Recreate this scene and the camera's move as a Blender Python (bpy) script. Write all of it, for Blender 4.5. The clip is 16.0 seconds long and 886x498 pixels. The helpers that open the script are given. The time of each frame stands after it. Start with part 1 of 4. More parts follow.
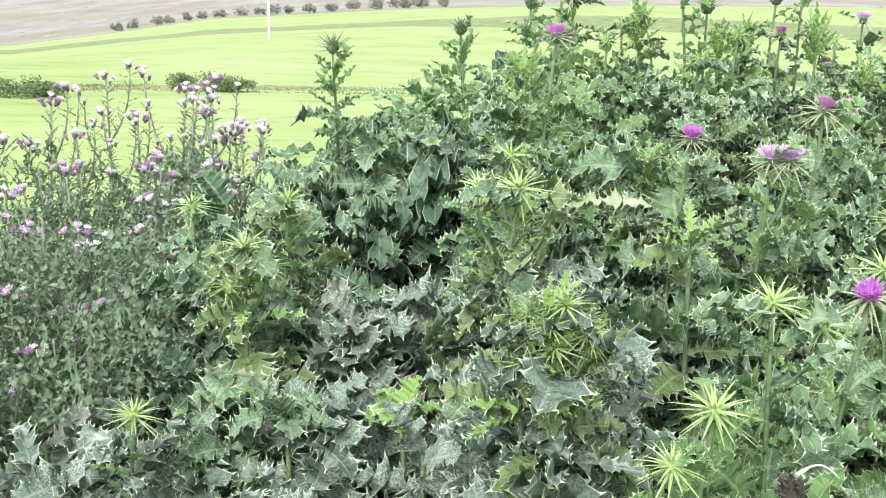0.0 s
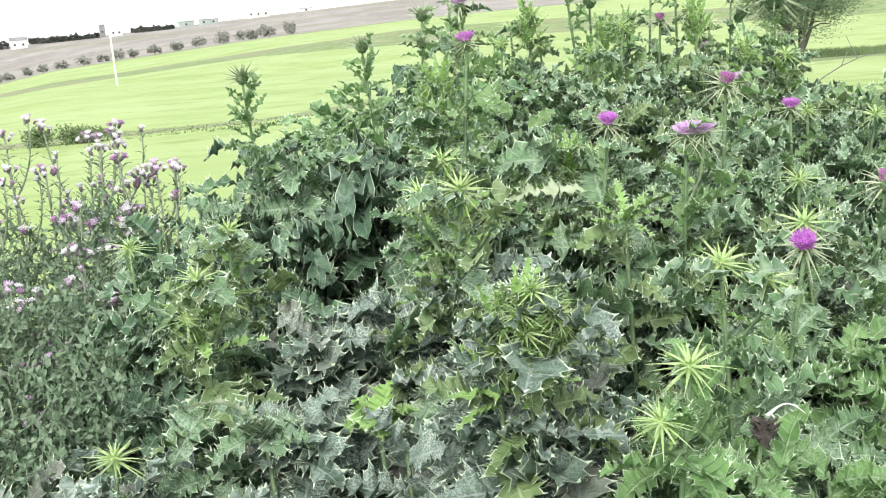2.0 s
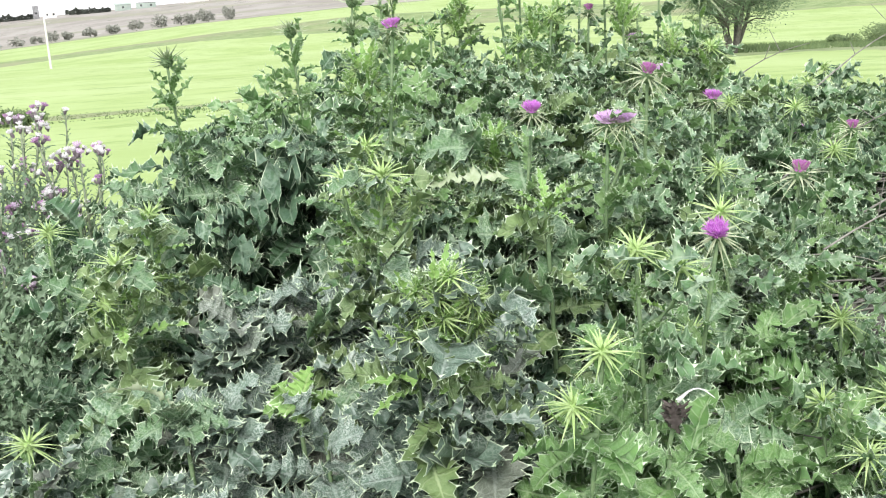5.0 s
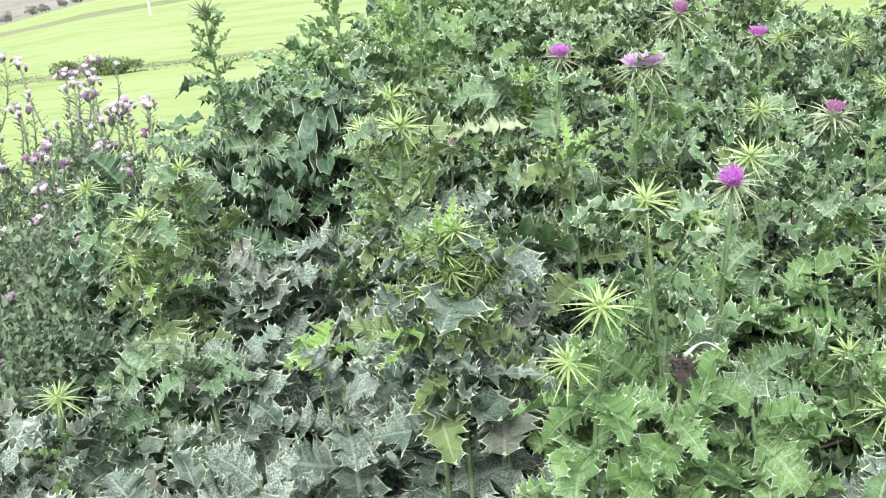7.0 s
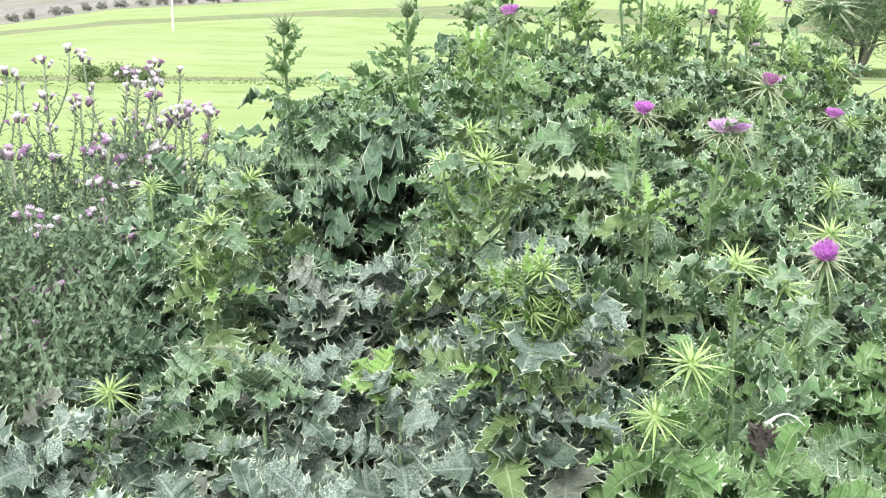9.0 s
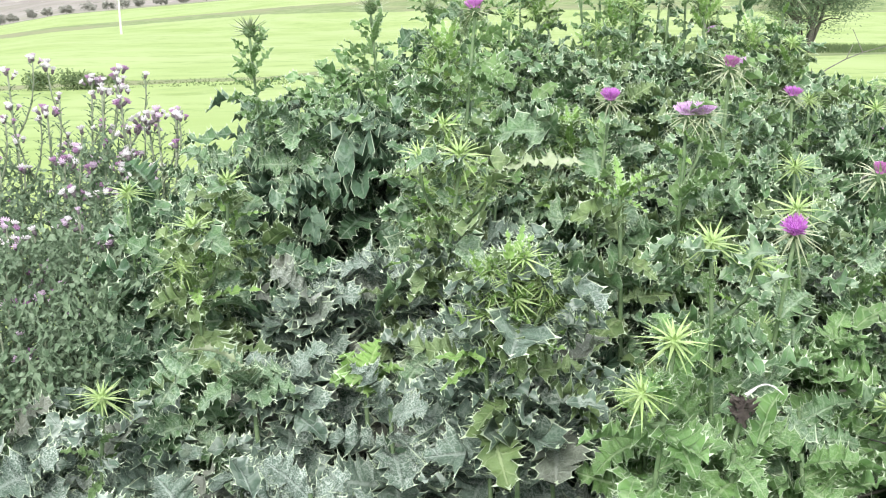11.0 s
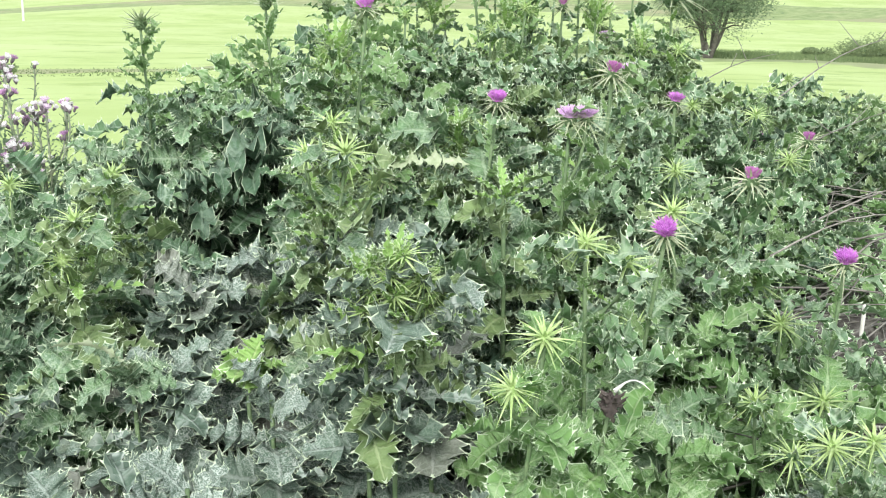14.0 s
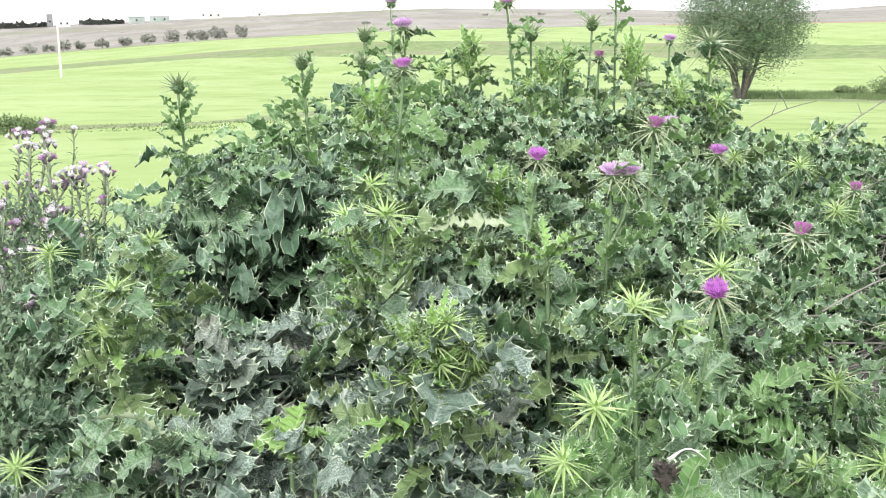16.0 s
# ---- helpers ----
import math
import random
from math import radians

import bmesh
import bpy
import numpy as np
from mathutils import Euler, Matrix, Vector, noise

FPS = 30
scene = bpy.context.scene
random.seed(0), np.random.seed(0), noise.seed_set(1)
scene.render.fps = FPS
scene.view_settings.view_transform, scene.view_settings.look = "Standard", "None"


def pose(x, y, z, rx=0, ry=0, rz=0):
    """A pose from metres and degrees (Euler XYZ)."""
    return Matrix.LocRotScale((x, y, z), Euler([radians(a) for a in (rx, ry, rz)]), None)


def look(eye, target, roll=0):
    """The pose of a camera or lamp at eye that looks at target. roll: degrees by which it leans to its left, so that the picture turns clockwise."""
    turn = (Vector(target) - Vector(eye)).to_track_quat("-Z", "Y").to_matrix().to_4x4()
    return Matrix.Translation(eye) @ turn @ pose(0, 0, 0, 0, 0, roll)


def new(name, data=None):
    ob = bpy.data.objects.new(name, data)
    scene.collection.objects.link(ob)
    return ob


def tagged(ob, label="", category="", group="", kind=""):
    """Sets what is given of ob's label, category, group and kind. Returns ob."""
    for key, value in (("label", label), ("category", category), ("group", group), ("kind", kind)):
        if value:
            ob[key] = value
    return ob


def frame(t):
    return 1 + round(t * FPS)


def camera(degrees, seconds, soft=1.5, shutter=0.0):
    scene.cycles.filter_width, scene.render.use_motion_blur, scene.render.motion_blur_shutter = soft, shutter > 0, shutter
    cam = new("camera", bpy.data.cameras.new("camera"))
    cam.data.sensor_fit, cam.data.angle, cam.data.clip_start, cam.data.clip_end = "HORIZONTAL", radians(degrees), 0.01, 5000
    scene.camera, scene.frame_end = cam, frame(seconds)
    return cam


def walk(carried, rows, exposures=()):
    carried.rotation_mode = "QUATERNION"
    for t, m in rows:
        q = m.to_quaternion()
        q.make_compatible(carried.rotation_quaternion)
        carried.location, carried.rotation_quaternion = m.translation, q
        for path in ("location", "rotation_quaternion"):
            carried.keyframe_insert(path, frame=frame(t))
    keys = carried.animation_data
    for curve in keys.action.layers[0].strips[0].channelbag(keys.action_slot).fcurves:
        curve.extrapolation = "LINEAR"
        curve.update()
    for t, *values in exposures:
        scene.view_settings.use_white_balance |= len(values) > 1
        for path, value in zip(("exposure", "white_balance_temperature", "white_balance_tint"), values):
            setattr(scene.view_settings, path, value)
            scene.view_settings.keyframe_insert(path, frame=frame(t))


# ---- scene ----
cam = camera(44.0, 16.0, 1.1)
PATH = [
    (0, (0.104, 0.295, 1.57), (0.087, 2.246, 1.127), 1.6),
    (0.5, (0.169, 0.34, 1.574), (0.131, 2.296, 1.159), -0.9),
    (1, (0.154, 0.344, 1.58), (0.214, 2.302, 1.176), -4.4),
    (1.5, (0.054, 0.269, 1.579), (0.202, 2.226, 1.195), -5.3),
    (2, (-0.036, 0.223, 1.565), (0.172, 2.169, 1.149), -4.4),
    (2.5, (-0.018, 0.214, 1.568), (0.215, 2.146, 1.105), -4.1),
    (3, (0.046, 0.22, 1.57), (0.299, 2.154, 1.129), -2.1),
    (3.2, (0.065, 0.223, 1.572), (0.309, 2.162, 1.147), -1.6),
    (5.3, (-0.008, 0.209, 1.555), (0.31, 2.131, 1.105), -3.4),
    (5.5, (0.019, 0.208, 1.553), (0.327, 2.13, 1.093), -3.2),
    (6, (0.113, 0.226, 1.562), (0.387, 2.149, 1.083), -1.6),
    (6.5, (0.174, 0.239, 1.547), (0.275, 2.171, 1.041), -3.9),
    (7, (0.145, 0.213, 1.569), (0.271, 2.135, 1.03), -5.5),
    (7.5, (0.007, 0.215, 1.562), (0.206, 2.14, 1.055), -2.1),
    (8, (-0.061, 0.204, 1.551), (0.137, 2.133, 1.061), -1.0),
    (8.5, (-0.013, 0.229, 1.558), (0.146, 2.167, 1.093), 0.4),
    (8.7, (0.0, 0.238, 1.547), (0.145, 2.181, 1.093), 1.7),
    (10.8, (-0.058, 0.216, 1.553), (0.143, 2.15, 1.084), -0.3),
    (11, (-0.041, 0.201, 1.556), (0.175, 2.133, 1.088), -0.6),
    (11.5, (0.031, 0.207, 1.549), (0.351, 2.122, 1.07), -0.3),
    (12, (0.079, 0.242, 1.562), (0.469, 2.147, 1.095), 1.2),
    (12.5, (0.032, 0.264, 1.555), (0.347, 2.192, 1.123), 0.2),
    (13, (-0.043, 0.236, 1.565), (0.253, 2.167, 1.137), -1.4),
    (13.5, (-0.061, 0.2, 1.545), (0.269, 2.116, 1.075), 0.9),
    (14, (0.004, 0.168, 1.563), (0.381, 2.074, 1.091), 1.2),
    (14.5, (0.012, 0.173, 1.575), (0.381, 2.089, 1.135), 1.8),
    (15, (0.005, 0.178, 1.583), (0.324, 2.108, 1.162), 0.5),
    (15.5, (-0.002, 0.203, 1.585), (0.309, 2.138, 1.183), -0.3),
    (16, (-0.005, 0.213, 1.587), (0.314, 2.148, 1.195), -0.2),
]
walk(cam, [(t, look(eye, target, roll)) for t, eye, target, roll in PATH],
     [(0, 1.0), (1.5, 0.9), (5.5, 0.93), (7, 0.98), (8.5, 0.98), (12, 0.96), (14, 0.95), (16, 0.9)])

# ---- world and sun ----
SUN_EL, SUN_AZ = 40.0, 200.0
world = bpy.data.worlds.new("sky")
scene.world = world
world.use_nodes = True
wn = world.node_tree
wn.nodes.clear()
sky = wn.nodes.new("ShaderNodeTexSky")
sky.sky_type, sky.sun_disc = "NISHITA", False
sky.sun_elevation, sky.sun_rotation = radians(SUN_EL), radians(SUN_AZ)
sky.dust_density, sky.air_density = 1.0, 1.0
cloud = wn.nodes.new("ShaderNodeMix")
cloud.data_type = "RGBA"
cloud.inputs[0].default_value, cloud.inputs[7].default_value = 0.72, (6.2, 6.3, 6.5, 1)
hsv = wn.nodes.new("ShaderNodeHueSaturation")
hsv.inputs["Saturation"].default_value = 0.12
bg = wn.nodes.new("ShaderNodeBackground")
bg.inputs["Strength"].default_value = 0.15
wo = wn.nodes.new("ShaderNodeOutputWorld")
wn.links.new(sky.outputs[0], hsv.inputs["Color"])
wn.links.new(hsv.outputs[0], cloud.inputs[6])
wn.links.new(cloud.outputs[2], bg.inputs[0])
wn.links.new(bg.outputs[0], wo.inputs[0])
sun = new("sun", bpy.data.lights.new("sun", "SUN"))
sun.data.energy, sun.data.angle, sun.data.color = 1.5, radians(20), (1.0, 0.96, 0.9)
a, e = radians(SUN_AZ), radians(SUN_EL)
sun.matrix_world = look((math.sin(a) * math.cos(e) * 50, math.cos(a) * math.cos(e) * 50, math.sin(e) * 50), (0, 0, 0))

R = random.Random(7)
U = R.uniform


# ---- materials ----
class Nodes:
    """A small wrapper to write node trees in short lines."""

    def __init__(self, name):
        self.mat = bpy.data.materials.new(name)
        self.mat.use_nodes = True
        self.t = self.mat.node_tree
        self.t.nodes.clear()
        self.out = self.add("ShaderNodeOutputMaterial")

    def add(self, kind, **props):
        n = self.t.nodes.new(kind)
        for k, v in props.items():
            setattr(n, k, v)
        return n

    def plug(self, socket, value):
        if isinstance(value, bpy.types.NodeSocket):
            self.t.links.new(value, socket)
        elif isinstance(value, tuple) and len(value) == 3 and socket.type == "RGBA":
            socket.default_value = (*value, 1)
        else:
            socket.default_value = value

    def math(self, op, x, y=0.0, clamp=False):
        n = self.add("ShaderNodeMath", operation=op, use_clamp=clamp)
        self.plug(n.inputs[0], x), self.plug(n.inputs[1], y)
        return n.outputs[0]

    def step(self, v, lo, hi, to0=0.0, to1=1.0):
        n = self.add("ShaderNodeMapRange", interpolation_type="SMOOTHSTEP")
        for i, x in enumerate((v, lo, hi, to0, to1)):
            self.plug(n.inputs[i], x)
        return n.outputs[0]

    def mix(self, f, x, y, blend="MIX"):
        n = self.add("ShaderNodeMix", data_type="RGBA", blend_type=blend)
        self.plug(n.inputs[0], f), self.plug(n.inputs[6], x), self.plug(n.inputs[7], y)
        return n.outputs[2]

    def noise(self, vec, scale, detail=3.0, rough=0.55):
        n = self.add("ShaderNodeTexNoise")
        self.plug(n.inputs["Vector"], vec)
        n.inputs["Scale"].default_value, n.inputs["Detail"].default_value, n.inputs["Roughness"].default_value = scale, detail, rough
        return n.outputs[0]

    def scaled(self, vec, s, rot=0.0):
        n = self.add("ShaderNodeMapping")
        self.plug(n.inputs[0], vec)
        n.inputs["Scale"].default_value = s
        n.inputs["Rotation"].default_value = (0, 0, rot)
        return n.outputs[0]

    def bump(self, height, strength, dist):
        n = self.add("ShaderNodeBump")
        n.inputs["Strength"].default_value, n.inputs["Distance"].default_value = strength, dist
        self.plug(n.inputs["Height"], height)
        return n.outputs[0]

    def finish(self, color, rough=0.6, normal=None, spec=0.3, through_leaf=0.0, metal=0.0):
        b = self.add("ShaderNodeBsdfPrincipled")
        self.plug(b.inputs["Base Color"], color), self.plug(b.inputs["Roughness"], rough)
        b.inputs["Specular IOR Level"].default_value, b.inputs["Metallic"].default_value = spec, metal
        if normal is not None:
            self.plug(b.inputs["Normal"], normal)
        shader = b.outputs[0]
        if through_leaf:
            tr = self.add("ShaderNodeBsdfTranslucent")
            self.plug(tr.inputs[0], color)
            m = self.add("ShaderNodeMixShader")
            m.inputs[0].default_value = through_leaf
            self.t.links.new(shader, m.inputs[1]), self.t.links.new(tr.outputs[0], m.inputs[2])
            shader = m.outputs[0]
        self.t.links.new(shader, self.out.inputs[0])
        return self.mat


def leaf_material(name, green, deep, pale, vein, net, rimmed, dust=0.0, wither=0.35, thin=0.12):
    """A lobed thistle leaf: pale marbling along the side veins, a fine net, a pale spiny rim and a bloom of dust."""
    n = Nodes(name)
    tc = n.add("ShaderNodeTexCoord")
    sep = n.add("ShaderNodeSeparateXYZ")
    n.plug(sep.inputs[0], tc.outputs["UV"])
    rim = n.add("ShaderNodeAttribute", attribute_name="rim").outputs["Fac"]
    rnd = n.add("ShaderNodeObjectInfo").outputs["Random"]
    pos = n.add("ShaderNodeNewGeometry").outputs["Position"]
    u = n.math("ABSOLUTE", n.math("SUBTRACT", n.math("MULTIPLY", sep.outputs[0], 2.0), 1.0))
    warp = n.math("MULTIPLY", n.math("SUBTRACT", n.noise(tc.outputs["Object"], 9, 3), 0.5), 0.9)
    phase = n.math("FRACT", n.math("ADD", n.math("SUBTRACT", n.math("MULTIPLY", sep.outputs[1], 5.56), n.math("MULTIPLY", u, 0.35)), n.math("MULTIPLY", warp, 0.5)))
    side = n.step(n.math("ABSOLUTE", n.math("SUBTRACT", phase, 0.5)), 0.1, 0.01)
    mid = n.step(n.math("ADD", u, n.math("MULTIPLY", warp, 0.08)), 0.14, 0.03)
    veins = n.math("MAXIMUM", n.math("MULTIPLY", side, 0.55), mid)
    vor = n.add("ShaderNodeTexVoronoi", feature="DISTANCE_TO_EDGE")
    bend = n.add("ShaderNodeVectorMath", operation="MULTIPLY_ADD")
    wob = n.add("ShaderNodeTexNoise")
    n.plug(wob.inputs["Vector"], tc.outputs["Object"])
    wob.inputs["Scale"].default_value = 11
    n.plug(bend.inputs[0], wob.outputs["Color"])
    bend.inputs[1].default_value = (0.16, 0.16, 0.16)
    n.plug(bend.inputs[2], tc.outputs["Object"])
    n.plug(vor.inputs["Vector"], bend.outputs[0])
    vor.inputs["Scale"].default_value = 19
    fine = n.step(n.math("ADD", vor.outputs["Distance"], n.math("MULTIPLY", warp, 0.1)), 0.12, 0.02)
    patch = n.step(n.noise(pos, 7, 3), 0.38, 0.66)
    tone = n.mix(n.step(n.noise(pos, 26, 4), 0.3, 0.7), deep, green)
    tone = n.mix(n.math("MULTIPLY", n.step(rnd, 0.25, 1.0), 0.45), tone, deep)
    c = n.mix(n.math("MULTIPLY", veins, vein), tone, pale)
    c = n.mix(n.math("MULTIPLY", fine, n.math("MULTIPLY", n.math("ADD", patch, 0.25), net)), c, pale)
    if dust:
        d = n.math("MULTIPLY", n.math("MULTIPLY", n.step(n.noise(pos, 75, 6, 0.75), 0.4, 0.6), n.math("ADD", n.math("MULTIPLY", patch, 0.75), 0.25)), dust)
        c = n.mix(d, c, (0.34, 0.45, 0.39))
        specks = n.step(n.noise(pos, 150, 2), 0.7, 0.76)
        c = n.mix(n.math("MULTIPLY", specks, dust), c, (0.03, 0.035, 0.025))
        old = n.math("MULTIPLY", n.step(n.noise(pos, 12, 3), 0.62, 0.74), wither)
        c = n.mix(old, c, (0.27, 0.22, 0.15))
    if wither == 0.2:
        c = n.mix(n.math("MULTIPLY", n.step(rnd, 0.8, 0.97), 0.4), c, (0.3, 0.27, 0.23))
    edge = n.math("MULTIPLY", n.step(rim, 0.925, 1.0), rimmed)
    c = n.mix(edge, c, (0.66, 0.78, 0.58))
    h = n.math("ADD", veins, n.math("MULTIPLY", n.noise(tc.outputs["Object"], 26, 3), 0.6))
    return n.finish(c, n.step(rnd, 0.0, 1.0, 0.42, 0.62), n.bump(h, 0.6, 0.003), 0.4, thin)


def plain_material(name, c1, c2, scale, rough=0.7, bump=0.3, dist=0.002, through_leaf=0.0, vary=0.0, coords="Object"):
    n = Nodes(name)
    tc = n.add("ShaderNodeTexCoord").outputs["Object"] if coords == "Object" else n.add("ShaderNodeNewGeometry").outputs["Position"]
    f = n.noise(tc, scale, 5, 0.62)
    c = n.mix(n.step(f, 0.3, 0.7), c1, c2)
    big = n.noise(tc, scale * 0.17, 2)
    c = n.mix(n.math("MULTIPLY", n.step(big, 0.4, 0.7), 0.5), c, tuple(x * 0.6 for x in c1))
    if vary:
        rnd = n.add("ShaderNodeObjectInfo").outputs["Random"]
        c = n.mix(n.math("MULTIPLY", rnd, vary), c, tuple(x * 0.45 for x in c1))
    return n.finish(c, rough, n.bump(f, bump, dist), 0.3, through_leaf)


LEAF_GREY = leaf_material("leaf_dusty", (0.138, 0.212, 0.155), (0.064, 0.11, 0.076), (0.52, 0.59, 0.54), 0.36, 0.85, 0.95, 0.32, 0.2)
LEAF_MID = leaf_material("leaf_marbled", (0.13, 0.26, 0.1), (0.06, 0.13, 0.05), (0.52, 0.64, 0.46), 0.4, 0.55, 0.95, 0.4)
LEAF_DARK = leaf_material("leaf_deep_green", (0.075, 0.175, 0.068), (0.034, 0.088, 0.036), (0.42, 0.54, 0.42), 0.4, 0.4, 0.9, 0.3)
LEAF_FRESH = leaf_material("leaf_fresh", (0.2, 0.375, 0.115), (0.11, 0.23, 0.072), (0.56, 0.7, 0.44), 0.4, 0.4, 0.9, 0.15, 0.1, 0.2)
LEAF_SHOOT = leaf_material("leaf_shoot", (0.32, 0.52, 0.15), (0.19, 0.35, 0.10), (0.58, 0.70, 0.36), 0.35, 0.1, 0.9)
LEAF_OLIVE = leaf_material("leaf_olive", (0.19, 0.285, 0.105), (0.1, 0.165, 0.06), (0.52, 0.62, 0.36), 0.35, 0.2, 0.9, 0.12)
LEAF_STALK = leaf_material("leaf_of_stalk", (0.26, 0.42, 0.16), (0.15, 0.28, 0.1), (0.5, 0.62, 0.4), 0.4, 0.2, 0.9, thin=0.3)
LEAF_SLIM = leaf_material("leaf_slim", (0.15, 0.21, 0.13), (0.075, 0.115, 0.075), (0.36, 0.40, 0.33), 0.3, 0.3, 0.6)
LEAF_UNDER = leaf_material("leaf_undergrowth", (0.11, 0.21, 0.11), (0.05, 0.11, 0.06), (0.36, 0.46, 0.35), 0.3, 0.2, 0.9, 0.35)
SLIM_PLAIN = plain_material("slim_leaf", (0.125, 0.205, 0.115), (0.3, 0.39, 0.27), 60, 0.6, 0.3, 0.002, 0.15)
STEM = plain_material("thistle_stem", (0.1, 0.17, 0.08), (0.19, 0.27, 0.14), 60, 0.6, 0.4)
STEM_DARK = plain_material("slim_stem", (0.2, 0.25, 0.16), (0.33, 0.37, 0.27), 70, 0.7, 0.4)
BRACT = plain_material("bract", (0.42, 0.6, 0.22), (0.64, 0.79, 0.42), 90, 0.5, 0.2, 0.001, 0.15, 0.25)
BRACT_PALE = plain_material("bract_pale", (0.42, 0.5, 0.3), (0.66, 0.7, 0.52), 90, 0.5, 0.2, 0.001, 0.12, 0.3)
BRACT_GREY = plain_material("bract_grey", (0.34, 0.43, 0.26), (0.58, 0.64, 0.46), 90, 0.55, 0.2, 0.001, 0.1, 0.3)
PURPLE = plain_material("purple_floret", (0.6, 0.16, 0.66), (0.81, 0.42, 0.86), 160, 0.6, 0.2, 0.001, 0.25)
LILAC = plain_material("lilac_floret", (0.76, 0.47, 0.84), (0.89, 0.72, 0.92), 160, 0.6, 0.2, 0.001, 0.25)
DARKRED = plain_material("dull_floret", (0.4, 0.2, 0.4), (0.62, 0.42, 0.63), 160, 0.7, 0.2, 0.001, 0.2)
DULL = plain_material("half_open_floret", (0.42, 0.12, 0.38), (0.62, 0.3, 0.6), 160, 0.7, 0.2, 0.001, 0.2)
PINK = plain_material("pink_floret", (0.74, 0.55, 0.76), (0.87, 0.78, 0.88), 180, 0.6, 0.2, 0.001, 0.25)
WHITISH = plain_material("whitish_floret", (0.86, 0.82, 0.86), (0.93, 0.92, 0.93), 180, 0.7, 0.2, 0.001, 0.25)
INVOL = plain_material("dark_involucre", (0.12, 0.09, 0.12), (0.26, 0.23, 0.24), 140, 0.7, 0.4)
TWIG = plain_material("dry_twig", (0.2, 0.192, 0.172), (0.42, 0.405, 0.37), 40, 0.85, 0.5, 0.002, 0, 0.6)
STRAW = plain_material("dead_leaf", (0.34, 0.43, 0.25), (0.56, 0.62, 0.46), 40, 0.8, 0.4, 0.002, 0.1, 0.3)
WITHERED = plain_material("withered_leaf", (0.05, 0.042, 0.04), (0.14, 0.12, 0.11), 40, 0.9, 0.6)
LITTER = plain_material("twig_litter", (0.06, 0.056, 0.05), (0.24, 0.23, 0.21), 45, 0.95, 0.9, 0.01)
BARK = plain_material("bark", (0.11, 0.105, 0.09), (0.21, 0.2, 0.175), 14, 0.9, 0.8, 0.02)
TREE_LEAF = plain_material("tree_leaf", (0.125, 0.205, 0.105), (0.21, 0.295, 0.175), 1.4, 0.6, 0.1, 0.01, 0.2)
SHRUB = plain_material("shrub_leaf", (0.12, 0.18, 0.08), (0.2, 0.27, 0.12), 3.0, 0.7, 0.2, 0.01, 0.15)
# far olives and hill bushes: distance haze put into the colour, paler and greyer
OLIVE_HAZED = plain_material("olive_leaf_hazed", (0.28, 0.285, 0.25), (0.36, 0.37, 0.32), 0.7, 0.7, 0.2, 0.02, 0.1)
CYPRESS = plain_material("hedge_leaf", (0.06, 0.07, 0.06), (0.11, 0.12, 0.1), 0.6, 0.8, 0.2, 0.02)
POLE = plain_material("pole_concrete", (0.62, 0.61, 0.58), (0.78, 0.77, 0.73), 3, 0.8, 0.3, 0.01)
WHITE = plain_material("white_wall", (0.72, 0.71, 0.68), (0.82, 0.81, 0.78), 0.6, 0.8, 0.2, 0.01)
BEIGE = plain_material("beige_wall", (0.66, 0.64, 0.61), (0.76, 0.74, 0.71), 0.6, 0.8, 0.2, 0.01)
ROOF = plain_material("grey_roof", (0.2, 0.2, 0.21), (0.32, 0.32, 0.33), 0.8, 0.7, 0.2, 0.01)
GREENROOF = plain_material("green_sheet", (0.36, 0.43, 0.39), (0.44, 0.5, 0.46), 0.8, 0.6, 0.2, 0.01)
DARK = plain_material("dark_opening", (0.03, 0.03, 0.035), (0.06, 0.06, 0.065), 2, 0.5, 0.1)


